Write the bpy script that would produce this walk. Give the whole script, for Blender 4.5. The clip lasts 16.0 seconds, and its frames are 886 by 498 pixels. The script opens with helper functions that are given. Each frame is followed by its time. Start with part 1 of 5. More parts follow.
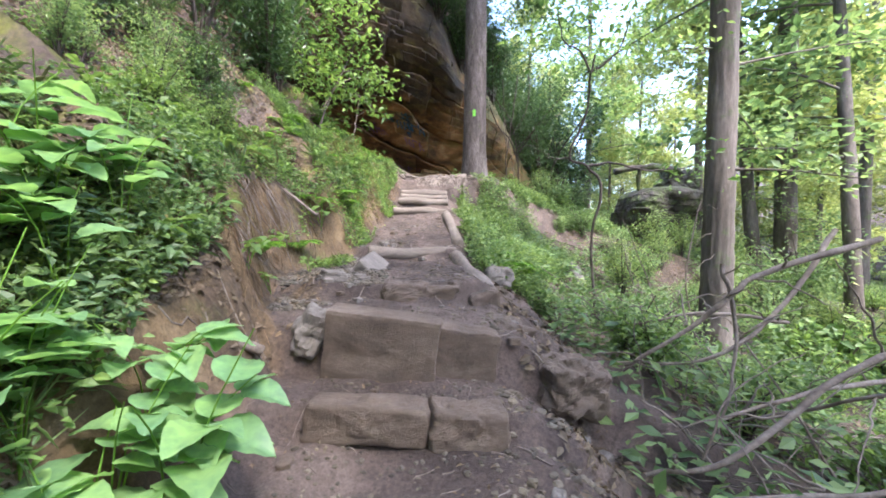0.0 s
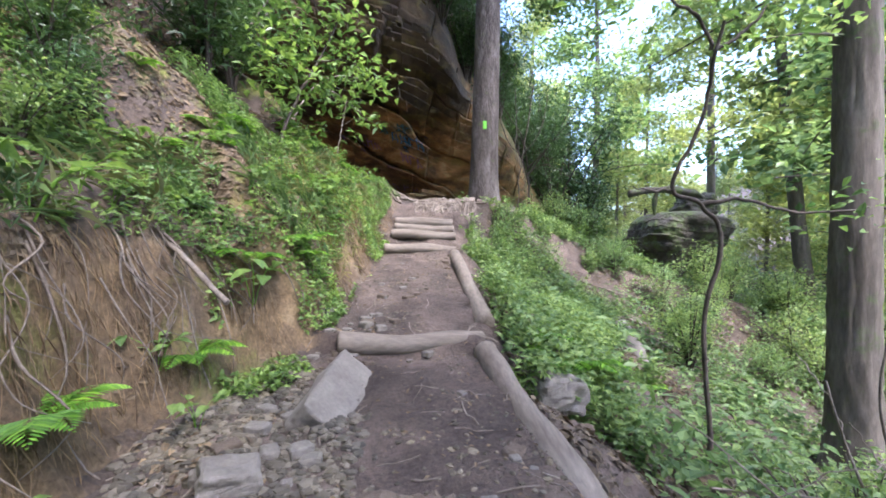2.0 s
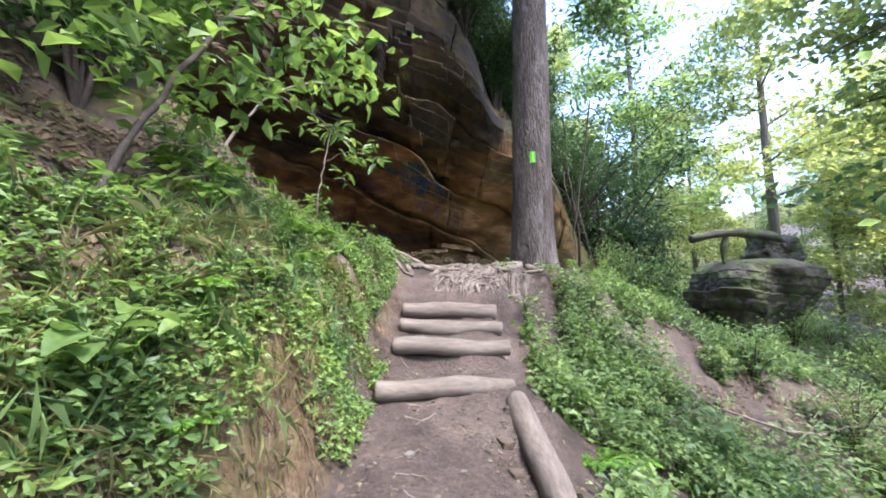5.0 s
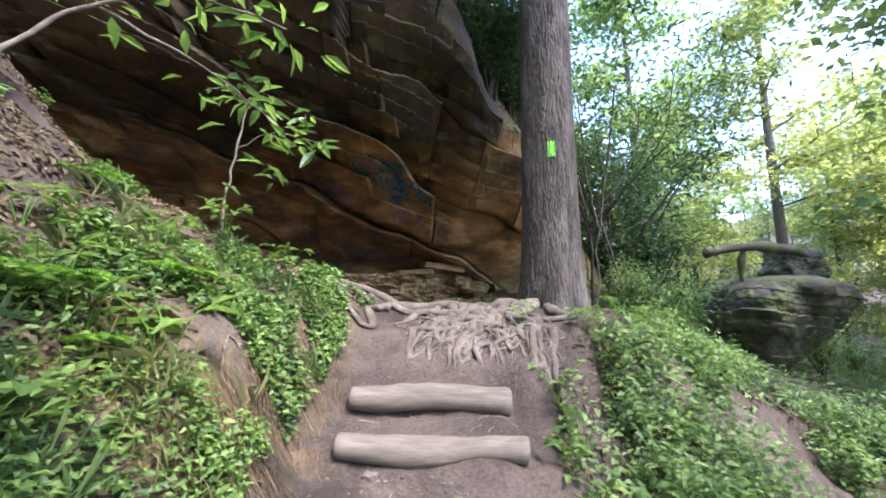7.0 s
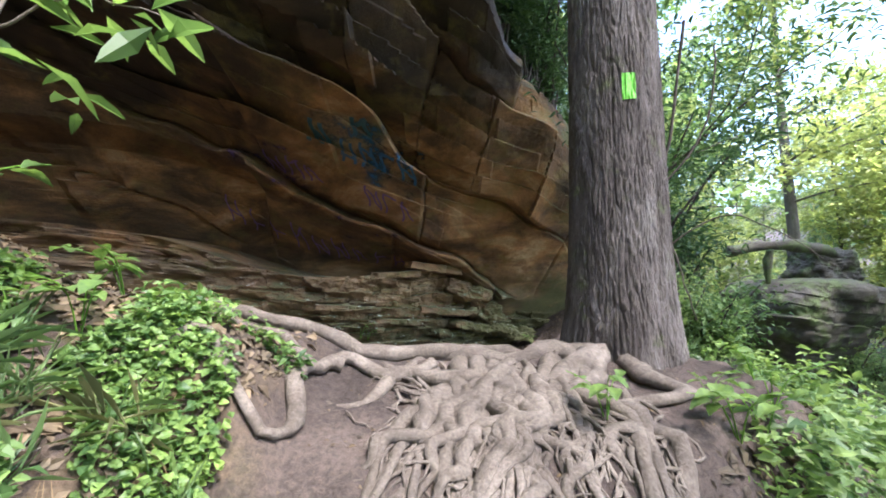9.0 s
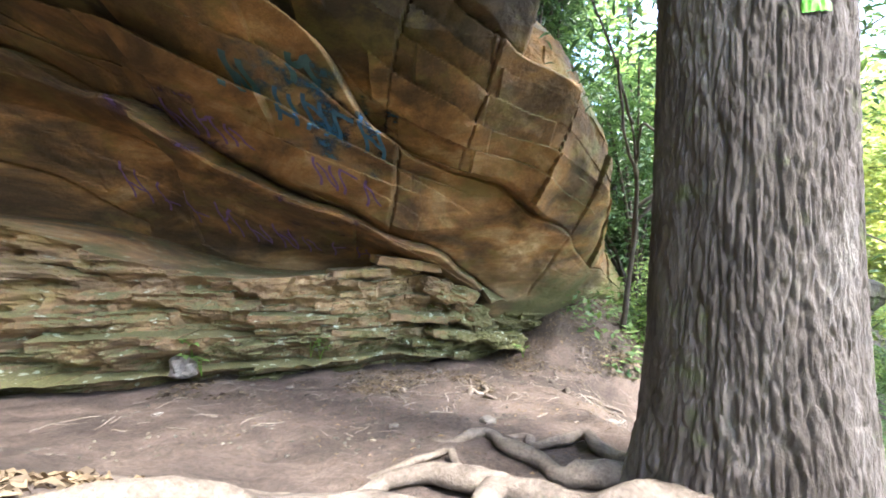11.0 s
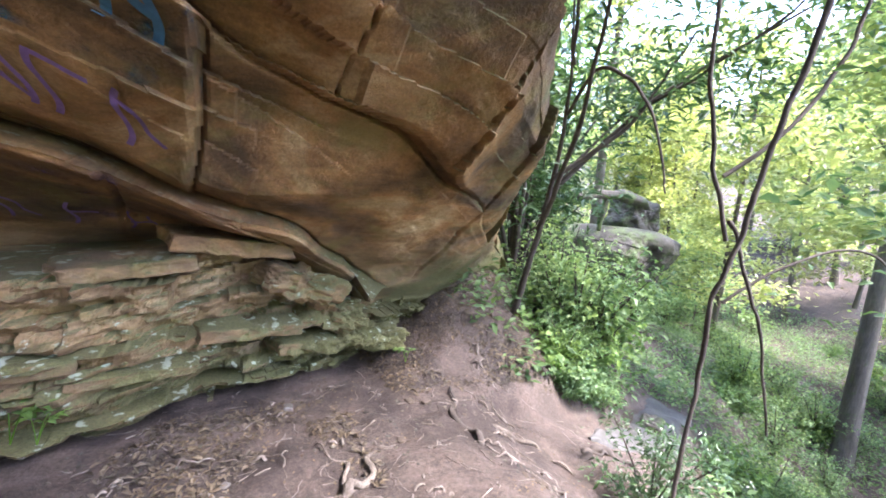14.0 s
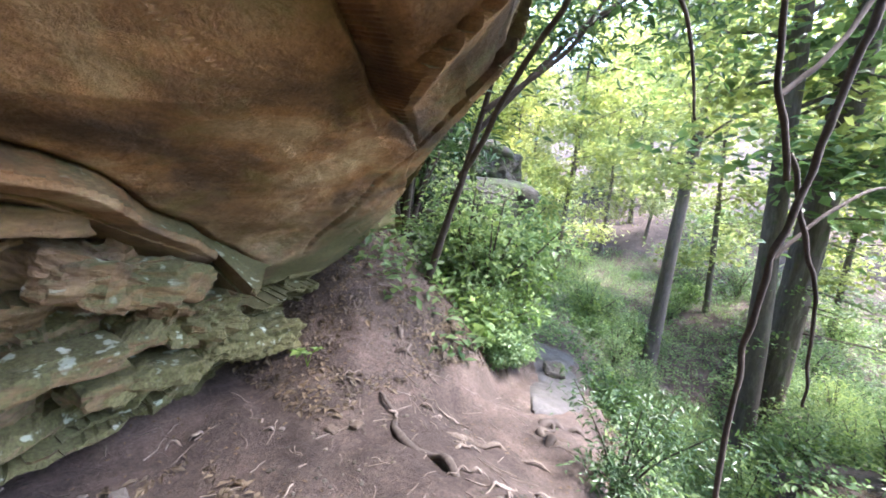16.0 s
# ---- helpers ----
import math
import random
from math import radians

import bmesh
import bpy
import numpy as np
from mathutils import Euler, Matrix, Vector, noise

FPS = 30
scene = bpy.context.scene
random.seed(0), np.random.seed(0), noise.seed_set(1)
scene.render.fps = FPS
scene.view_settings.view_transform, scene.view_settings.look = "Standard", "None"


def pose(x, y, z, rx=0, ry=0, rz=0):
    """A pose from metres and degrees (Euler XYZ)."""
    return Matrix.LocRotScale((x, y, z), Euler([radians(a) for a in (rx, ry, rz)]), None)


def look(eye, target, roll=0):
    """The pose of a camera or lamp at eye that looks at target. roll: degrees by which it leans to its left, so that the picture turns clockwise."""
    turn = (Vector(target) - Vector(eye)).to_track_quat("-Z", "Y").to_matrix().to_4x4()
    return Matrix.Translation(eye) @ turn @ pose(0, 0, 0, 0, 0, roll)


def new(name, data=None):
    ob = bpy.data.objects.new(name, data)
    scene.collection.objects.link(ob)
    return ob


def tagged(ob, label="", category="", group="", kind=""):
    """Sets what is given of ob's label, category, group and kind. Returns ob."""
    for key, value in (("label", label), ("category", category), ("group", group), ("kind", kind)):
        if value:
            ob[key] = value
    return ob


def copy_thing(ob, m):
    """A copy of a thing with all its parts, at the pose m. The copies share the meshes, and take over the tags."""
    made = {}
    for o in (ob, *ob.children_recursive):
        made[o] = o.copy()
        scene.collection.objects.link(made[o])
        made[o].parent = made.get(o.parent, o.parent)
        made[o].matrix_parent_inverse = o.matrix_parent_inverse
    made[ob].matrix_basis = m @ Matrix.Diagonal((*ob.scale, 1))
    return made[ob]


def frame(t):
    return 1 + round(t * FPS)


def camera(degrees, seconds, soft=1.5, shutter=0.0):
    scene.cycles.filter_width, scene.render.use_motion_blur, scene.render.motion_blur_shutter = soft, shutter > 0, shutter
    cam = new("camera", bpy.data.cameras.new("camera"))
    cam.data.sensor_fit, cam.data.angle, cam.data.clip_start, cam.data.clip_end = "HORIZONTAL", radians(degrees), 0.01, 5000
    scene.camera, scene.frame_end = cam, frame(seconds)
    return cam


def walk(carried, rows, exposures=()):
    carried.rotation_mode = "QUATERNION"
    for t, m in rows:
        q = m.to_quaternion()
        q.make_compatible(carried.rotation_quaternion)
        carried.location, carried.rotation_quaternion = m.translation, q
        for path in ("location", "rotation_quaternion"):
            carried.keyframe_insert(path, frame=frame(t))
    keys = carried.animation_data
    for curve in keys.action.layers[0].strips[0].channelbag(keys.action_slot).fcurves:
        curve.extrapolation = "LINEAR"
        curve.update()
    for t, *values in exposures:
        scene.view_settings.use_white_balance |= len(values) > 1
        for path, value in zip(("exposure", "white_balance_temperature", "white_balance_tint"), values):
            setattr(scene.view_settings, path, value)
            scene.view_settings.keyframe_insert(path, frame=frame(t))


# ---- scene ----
cam = camera(97.0, 16.0, soft=1.8)
METRES, EYE, TILT, LEAN, TURN = 13.0, 1.4, -1.0, 0.0, 0.0
ROWS = [
    (0.0, 0.0, 0.0, 0.0, -0.0, 0.0, -0.0),
    (0.5, -0.004, 0.0368, 0.0123, -0.71, 0.06, -0.12),
    (1.0, -0.0063, 0.0741, 0.0251, -0.44, 0.52, -0.43),
    (1.5, -0.0116, 0.1096, 0.0333, -1.2, 1.73, -0.66),
    (2.0, -0.0158, 0.1452, 0.0406, -1.0, 2.21, -0.84),
    (2.5, -0.0192, 0.176, 0.0527, -0.44, 2.58, -0.82),
    (3.0, -0.0219, 0.2066, 0.064, -0.27, 2.85, -0.74),
    (3.5, -0.0235, 0.2444, 0.0728, 0.79, 4.08, -0.58),
    (4.0, -0.03, 0.2789, 0.0839, 1.3, 5.29, -0.28),
    (4.5, -0.0325, 0.3176, 0.0976, 1.06, 6.84, 0.03),
    (5.0, -0.03, 0.3593, 0.1054, 1.66, 8.22, 0.03),
    (7.5, -0.0288, 0.5351, 0.1524, -1.13, 9.5, 0.19),
    (8.0, -0.0306, 0.5722, 0.1583, -1.95, 9.61, -0.04),
    (8.5, -0.033, 0.6045, 0.1662, -2.09, 8.9, -0.31),
    (11.0, -0.0344, 0.731, 0.2098, -6.38, 3.47, -1.29),
    (11.5, -0.0395, 0.7482, 0.2188, -10.03, 2.1, -1.66),
    (12.0, -0.0367, 0.7679, 0.2244, -13.93, 1.21, -1.93),
    (12.5, -0.033, 0.7892, 0.2295, -18.19, 0.06, -2.25),
    (13.0, -0.0338, 0.8189, 0.2388, -22.46, -0.53, -2.68),
    (13.5, -0.0311, 0.8391, 0.2461, -25.09, -3.05, -3.7),
    (14.0, -0.0279, 0.862, 0.2476, -28.28, -5.8, -4.4),
    (14.5, -0.0323, 0.8869, 0.2452, -32.84, -7.54, -4.72),
    (15.0, -0.0357, 0.9082, 0.2456, -38.03, -8.78, -4.71),
    (15.5, -0.0295, 0.9276, 0.2402, -43.43, -9.8, -4.35),
    (16.0, -0.0157, 0.9522, 0.2373, -49.61, -10.76, -4.05),
]
EXPOSURES = [(0.0, 3.25, 5850, 20), (2.0, 3.05, 5700, 20), (8.5, 3.05, 5700, 16), (11.0, 4.35, 6000, 12), (12.5, 4.35, 5900, 14), (14.0, 4.15, 5700, 22), (16.0, 3.95, 5700, 22)]
walk(cam, [(t, pose(0, 0, EYE, TILT, LEAN, TURN) @ pose(METRES * x, METRES * y, METRES * z, 90 + pitch, roll, yaw)) for t, x, y, z, yaw, pitch, roll in ROWS], EXPOSURES)

# ---- world, sun ----
SUN_ELEVATION, SUN_AZIMUTH = radians(57), radians(140)   # azimuth clockwise from +y: a hazy sun over the valley
world = bpy.data.worlds.new("world")
scene.world = world
world.use_nodes = True
wn = world.node_tree.nodes
sky = wn.new("ShaderNodeTexSky")
sky.sky_type = "NISHITA"
sky.sun_disc = False
sky.sun_elevation, sky.sun_rotation = SUN_ELEVATION, SUN_AZIMUTH
sky.air_density, sky.dust_density = 1.0, 2.0
wn["Background"].inputs[1].default_value = 0.15
world.node_tree.links.new(sky.outputs[0], wn["Background"].inputs[0])
sun_data = bpy.data.lights.new("sun", "SUN")
sun_data.energy, sun_data.angle, sun_data.color = 1.5, radians(14), (1.0, 0.92, 0.78)
sun = new("sun", sun_data)
toward = Vector((math.cos(SUN_ELEVATION) * math.sin(SUN_AZIMUTH), math.cos(SUN_ELEVATION) * math.cos(SUN_AZIMUTH), math.sin(SUN_ELEVATION)))
sun.matrix_world = look(toward * 60, (0, 0, 0))

# ---- numeric helpers ----
rng = np.random.default_rng(7)


def lattice(i, j, k, seed):
    h = (i * 374761393 + j * 668265263 + k * 2147483647 + seed * 974634777) & 0xFFFFFFFF
    h = ((h ^ (h >> 13)) * 1274126177) & 0xFFFFFFFF
    return ((h ^ (h >> 16)) & 0xFFFFFF) / float(0xFFFFFF)


def vnoise(x, y, z=0.0, seed=0):
    """Smooth value noise from -1 to 1 over arrays."""
    x, y, z = np.broadcast_arrays(np.asarray(x, float), np.asarray(y, float), np.asarray(z, float))
    xi, yi, zi = np.floor(x).astype(np.int64), np.floor(y).astype(np.int64), np.floor(z).astype(np.int64)
    fx, fy, fz = x - xi, y - yi, z - zi
    fx, fy, fz = (f * f * (3 - 2 * f) for f in (fx, fy, fz))
    total = 0.0
    for a in (0, 1):
        for b in (0, 1):
            for c in (0, 1):
                w = (fx if a else 1 - fx) * (fy if b else 1 - fy) * (fz if c else 1 - fz)
                total = total + w * lattice(xi + a, yi + b, zi + c, seed)
    return total * 2 - 1


def fbm(x, y, z=0.0, octaves=4, seed=0):
    total, gain = 0.0, 1.0
    for o in range(octaves):
        total = total + gain * vnoise(x * 2 ** o, y * 2 ** o, np.asarray(z) * 2 ** o, seed + o)
        gain *= 0.5
    return total


def smooth(t):
    t = np.clip(t, 0, 1)
    return t * t * (3 - 2 * t)


def unit(v):
    return v / np.maximum(np.linalg.norm(v, axis=-1, keepdims=True), 1e-9)


def mesh_from(name, verts, faces, material, shade=True):
    me = bpy.data.meshes.new(name)
    verts = np.asarray(verts, np.float32)
    faces = np.asarray(faces, np.int32)
    n, k = faces.shape
    me.vertices.add(len(verts))
    me.vertices.foreach_set("co", verts.ravel())
    me.loops.add(n * k)
    me.loops.foreach_set("vertex_index", faces.ravel())
    me.polygons.add(n)
    me.polygons.foreach_set("loop_start", np.arange(0, n * k, k, dtype=np.int32))
    me.polygons.foreach_set("use_smooth", np.full(n, shade))
    me.update(calc_edges=True)
    me.materials.append(material)
    return me


def thing(name, label, category, group="", kind="", at=(0, 0, 0), turn=(0, 0, 0)):
    ob = new(name)
    ob.empty_display_size = 0.1
    ob.matrix_basis = pose(*at, *turn)
    return tagged(ob, label, category, group, kind)


def part(name, data, parent, label="", m=None, kind=""):
    ob = new(name, data)
    ob.parent = parent
    if m is not None:
        ob.matrix_basis = m
    return tagged(ob, label, kind=kind)


def grid_faces(rows, cols, wrap=False):
    i, j = np.meshgrid(np.arange(rows - 1), np.arange(cols if wrap else cols - 1), indexing="ij")
    i, j = i.ravel(), j.ravel()
    k = (j + 1) % cols
    return np.stack([i * cols + j, i * cols + k, (i + 1) * cols + k, (i + 1) * cols + j], 1)


def tube(points, radii, sides=8, bump=0.0, seed=0, scale=6.0, flat=1.0):
    """Vertices and quads of a tapering tube along points."""
    p = np.asarray(points, float)
    r = np.broadcast_to(np.asarray(radii, float), (len(p),))
    t = unit(np.gradient(p, axis=0))
    ref = np.array([0.0, 0.0, 1.0]) if abs(t[:, 2]).mean() < 0.8 else np.array([0.0, 1.0, 0.0])
    a = unit(np.cross(t, ref))
    b = np.cross(a, t)
    ang = np.linspace(0, 2 * np.pi, sides, endpoint=False)
    ca, sa = np.cos(ang), np.sin(ang)
    v = p[:, None] + r[:, None, None] * (ca[None, :, None] * a[:, None] + flat * sa[None, :, None] * b[:, None])
    if bump:
        off = fbm(v[..., 0] * scale, v[..., 1] * scale, v[..., 2] * scale, 3, seed) * bump
        v = v + (v - p[:, None]) / r[:, None, None] * off[..., None] * r[:, None, None]
    return v.reshape(-1, 3), grid_faces(len(p), sides, True)


def capped(points, radii, *rest, **more):
    """A tube whose ends are closed by rounding to a point."""
    p = np.asarray(points, float)
    r = np.array(np.broadcast_to(np.asarray(radii, float), (len(p),)))
    d0, d1 = unit(p[0] - p[1]), unit(p[-1] - p[-2])
    p = np.concatenate([[p[0] + d0 * r[0] * 0.16, p[0] + d0 * r[0] * 0.14], p, [p[-1] + d1 * r[-1] * 0.14, p[-1] + d1 * r[-1] * 0.16]])
    r = np.concatenate([[1e-3, r[0] * 0.86], r, [r[-1] * 0.86, 1e-3]])
    return tube(p, r, *rest, **more)


def spline(points, n):
    """A smooth line of n points through a few."""
    p = np.asarray(points, float)
    k = np.linspace(0, len(p) - 1, n)
    i = np.clip(k.astype(int), 0, len(p) - 2)
    f = (k - i)[:, None]
    p0, p1, p2, p3 = p[np.maximum(i - 1, 0)], p[i], p[i + 1], p[np.minimum(i + 2, len(p) - 1)]
    return 0.5 * (2 * p1 + (p2 - p0) * f + (2 * p0 - 5 * p1 + 4 * p2 - p3) * f ** 2 + (3 * p1 - p0 - 3 * p2 + p3) * f ** 3)


def joined(pieces):
    vs, fs, n = [], [], 0
    for v, f in pieces:
        vs.append(v)
        fs.append(f + n)
        n += len(v)
    return np.concatenate(vs), np.concatenate(fs)


def leaf_blades(at, way, normal, length, width, fold=0.25, droop=0.2):
    """Folded leaves: at (N,3) base, way (N,3) towards the tip."""
    n = len(at)
    way = unit(way)
    side = unit(np.cross(way, normal))
    up = np.cross(side, way)
    L, W = np.broadcast_to(length, (n,))[:, None], np.broadcast_to(width, (n,))[:, None]
    mid = at + way * L * 0.42
    v = np.stack([at, mid + side * W * 0.5 + up * W * fold, mid - side * W * 0.5 + up * W * fold, mid,
                  at + way * L * 0.78 + side * W * 0.3 - up * L * droop * 0.35, at + way * L * 0.78 - side * W * 0.3 - up * L * droop * 0.35,
                  at + way * L - up * L * droop], 1).reshape(-1, 3)
    base = (np.arange(n) * 7)[:, None]
    tri = np.array([[0, 1, 3], [0, 3, 2], [3, 1, 4], [3, 4, 6], [3, 6, 5], [3, 5, 2]])
    return v, (base[:, :, None] + tri[None]).reshape(-1, 3)


def leaf_chips(at, way, normal, length, width):
    """Plain four-cornered leaves for things far off."""
    n = len(at)
    way = unit(way)
    side = unit(np.cross(way, normal))
    L, W = np.broadcast_to(length, (n,))[:, None], np.broadcast_to(width, (n,))[:, None]
    up = np.cross(side, way)
    v = np.stack([at, at + way * L * 0.5 + side * W * 0.5, at + way * L - up * L * 0.15, at + way * L * 0.5 - side * W * 0.5], 1).reshape(-1, 3)
    base = (np.arange(n) * 4)[:, None]
    tri = np.array([[0, 1, 2], [0, 2, 3]])
    return v, (base[:, :, None] + tri[None]).reshape(-1, 3)


# ---- materials ----
def material(name):
    m = bpy.data.materials.new(name)
    m.use_nodes = True
    return m, m.node_tree.nodes, m.node_tree.links, m.node_tree.nodes["Principled BSDF"]


def tex(nodes, links, scale, detail=6, rough=0.6, stretch=(1, 1, 1), distortion=0.0, kind="ShaderNodeTexNoise"):
    co = nodes.new("ShaderNodeTexCoord")
    mp = nodes.new("ShaderNodeMapping")
    mp.inputs["Scale"].default_value = stretch
    links.new(co.outputs["Object"], mp.inputs[0])
    t = nodes.new(kind)
    links.new(mp.outputs[0], t.inputs["Vector"])
    t.inputs["Scale"].default_value = scale
    if kind == "ShaderNodeTexNoise":
        t.inputs["Detail"].default_value, t.inputs["Roughness"].default_value, t.inputs["Distortion"].default_value = detail, rough, distortion
    return t


def ramp(nodes, links, source, stops):
    r = nodes.new("ShaderNodeValToRGB")
    while len(r.color_ramp.elements) < len(stops):
        r.color_ramp.elements.new(0.5)
    for e, (p, c) in zip(r.color_ramp.elements, stops):
        e.position, e.color = p, (*c, 1)
    links.new(source, r.inputs[0])
    return r


def mix(nodes, links, fac, a, b, kind="MIX"):
    m = nodes.new("ShaderNodeMix")
    m.data_type, m.blend_type = "RGBA", kind
    for source, socket in ((fac, m.inputs[0]), (a, m.inputs[6]), (b, m.inputs[7])):
        if isinstance(source, (int, float)):
            socket.default_value = source
        elif isinstance(source, tuple):
            socket.default_value = (*source, 1)
        else:
            links.new(source, socket)
    return m.outputs[2]


def bumped(nodes, links, bsdf, height, strength, distance):
    b = nodes.new("ShaderNodeBump")
    b.inputs["Strength"].default_value, b.inputs["Distance"].default_value = strength, distance
    links.new(height, b.inputs["Height"])
    links.new(b.outputs[0], bsdf.inputs["Normal"])


def surface(name, stops, scale, fine=60, roughness=0.9, bump=0.6, depth=0.02, stretch=(1, 1, 1), moss=None, moss_at=(0.5, 0.62), speck=None, specular=0.3, contrast=0.35):
    """A weathered surface: broad patches, fine grain, optional moss patches and pale specks."""
    m, n, l, b = material(name)
    broad = tex(n, l, scale, 8, 0.65, stretch, 0.4)
    grain = tex(n, l, fine, 5, 0.7, stretch)
    colour = ramp(n, l, broad.outputs[0], stops).outputs[0]
    g = ramp(n, l, grain.outputs[0], [(0.3, (1 - contrast,) * 3), (0.7, (1 + contrast * 0.7,) * 3)]).outputs[0]
    colour = mix(n, l, 1.0, colour, g, "MULTIPLY")
    if moss:
        mt = tex(n, l, scale * 0.7 + 1.3, 7, 0.7)
        k = ramp(n, l, mt.outputs[0], [(moss_at[0], (0, 0, 0)), (moss_at[1], (1, 1, 1))]).outputs[0]
        colour = mix(n, l, k, colour, mix(n, l, 1.0, moss, g, "MULTIPLY"))
    if speck:
        st = tex(n, l, fine * 0.25, 2, 0.5)
        k = ramp(n, l, st.outputs[0], [(0.68, (0, 0, 0)), (0.72, (1, 1, 1))]).outputs[0]
        colour = mix(n, l, k, colour, speck)
    l.new(colour, b.inputs["Base Color"])
    b.inputs["Roughness"].default_value = roughness
    b.inputs["Specular IOR Level"].default_value = specular
    h = mix(n, l, 0.4, broad.outputs[0], grain.outputs[0])
    bumped(n, l, b, h, bump, depth)
    return m


def leaf_material(name, dark, light, gloss=0.45, through_colour=None, share=0.45):
    """Leaf: diffuse front and light that shines through, varied leaf by leaf."""
    m, n, l, b = material(name)
    geo = n.new("ShaderNodeNewGeometry")
    info = n.new("ShaderNodeObjectInfo")
    colour = ramp(n, l, geo.outputs["Random Per Island"], [(0.0, dark), (0.55, tuple((a + c) / 2 for a, c in zip(dark, light))), (1.0, light)]).outputs[0]
    tone = ramp(n, l, info.outputs["Random"], [(0.0, (0.75, 0.8, 0.8)), (1.0, (1.15, 1.1, 0.9))]).outputs[0]
    colour = mix(n, l, 1.0, colour, tone, "MULTIPLY")
    patch = tex(n, l, 3.0, 3)
    k = ramp(n, l, patch.outputs[0], [(0.35, (0.75, 0.78, 0.8)), (0.65, (1.2, 1.15, 1.0))]).outputs[0]
    colour = mix(n, l, 1.0, colour, k, "MULTIPLY")
    l.new(colour, b.inputs["Base Color"])
    b.inputs["Roughness"].default_value = gloss
    b.inputs["Specular IOR Level"].default_value = 0.35
    tr = n.new("ShaderNodeBsdfTranslucent")
    warm = mix(n, l, 1.0, colour, through_colour or (1.3, 1.32, 0.9), "MULTIPLY")
    l.new(warm, tr.inputs[0])
    mx = n.new("ShaderNodeMixShader")
    mx.inputs[0].default_value = share
    l.new(b.outputs[0], mx.inputs[1])
    l.new(tr.outputs[0], mx.inputs[2])
    l.new(mx.outputs[0], n["Material Output"].inputs[0])
    return m


BARK = surface("hemlock_bark", [(0.3, (0.036, 0.029, 0.025)), (0.5, (0.082, 0.068, 0.06)), (0.72, (0.175, 0.155, 0.142))], 5, 42, 0.95, 1.0, 0.04, (1, 1, 0.3), moss=(0.085, 0.1, 0.04), moss_at=(0.58, 0.74))
FAR_BARK = surface("grey_bark", [(0.3, (0.06, 0.05, 0.042)), (0.55, (0.13, 0.11, 0.095)), (0.75, (0.22, 0.2, 0.18))], 3, 30, 0.95, 0.7, 0.02, (1, 1, 0.2), moss=(0.08, 0.11, 0.045), moss_at=(0.55, 0.72))
PALE_WOOD = surface("weathered_log", [(0.25, (0.077, 0.061, 0.048)), (0.5, (0.138, 0.114, 0.093)), (0.75, (0.198, 0.173, 0.147))], 4, 38, 0.9, 0.6, 0.012, (0.14, 1, 1))
RAIL_WOOD = surface("weathered_rail", [(0.25, (0.080, 0.063, 0.050)), (0.5, (0.143, 0.118, 0.097)), (0.75, (0.206, 0.179, 0.152))], 4, 38, 0.9, 0.6, 0.012, (1, 0.14, 1))
ROOT = surface("root_bark", [(0.25, (0.055, 0.043, 0.034)), (0.5, (0.14, 0.114, 0.092)), (0.75, (0.25, 0.21, 0.175))], 5, 60, 0.95, 1.0, 0.03)
STONE = surface("step_stone", [(0.25, (0.045, 0.034, 0.025)), (0.5, (0.095, 0.072, 0.054)), (0.75, (0.155, 0.125, 0.096))], 3.2, 60, 0.85, 0.8, 0.02, (1, 1, 2), contrast=0.18)
GREY_STONE = surface("grey_stone", [(0.25, (0.072, 0.064, 0.055)), (0.5, (0.136, 0.121, 0.105)), (0.75, (0.204, 0.184, 0.162))], 3, 50, 0.9, 0.6, 0.015, contrast=0.2)
TWIG = surface("dry_twig", [(0.3, (0.072, 0.056, 0.044)), (0.5, (0.160, 0.132, 0.108)), (0.75, (0.288, 0.248, 0.216))], 4, 50, 0.95, 0.5, 0.006)
DARK_TWIG = surface("dark_stem", [(0.3, (0.03, 0.024, 0.02)), (0.55, (0.075, 0.06, 0.05)), (0.75, (0.14, 0.12, 0.1))], 5, 60, 0.9, 0.5, 0.006)
GREY_ROCK = surface("grey_mossy_rock", [(0.25, (0.030, 0.027, 0.022)), (0.5, (0.066, 0.059, 0.048)), (0.75, (0.120, 0.108, 0.090))], 1.2, 30, 0.9, 0.8, 0.05, (1, 1, 2.5), moss=(0.09, 0.12, 0.045), moss_at=(0.48, 0.62))
FRESH = leaf_material("fresh_leaf", (0.06, 0.12, 0.042), (0.225, 0.34, 0.11))
BROAD = leaf_material("broad_leaf", (0.12, 0.26, 0.11), (0.3, 0.48, 0.23), 0.4)
COVER = leaf_material("ground_cover_leaf", (0.065, 0.125, 0.055), (0.215, 0.31, 0.135))
DEEP = leaf_material("evergreen_leaf", (0.03, 0.065, 0.03), (0.1, 0.17, 0.075), 0.35, share=0.3)
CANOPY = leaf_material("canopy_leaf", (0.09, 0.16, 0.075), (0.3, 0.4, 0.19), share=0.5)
# canopy leaf made paler and yellower, so sunlight is put into the colour
SUNLIT = leaf_material("sunlit_leaf", (0.2, 0.25, 0.1), (0.48, 0.52, 0.25), share=0.5)
FERN = leaf_material("fern_frond", (0.07, 0.17, 0.025), (0.2, 0.38, 0.05))
STRAW = leaf_material("dry_grass", (0.1, 0.115, 0.05), (0.25, 0.25, 0.125), 0.7, (1.2, 1.1, 0.7), 0.3)
GRAVEL = leaf_material("gravel_stone", (0.05, 0.041, 0.034), (0.17, 0.142, 0.118), 0.9, (0.2, 0.2, 0.2), 0.02)
LITTER = leaf_material("dead_leaf", (0.06, 0.042, 0.03), (0.2, 0.15, 0.108), 0.8, (1.1, 0.9, 0.6), 0.15)

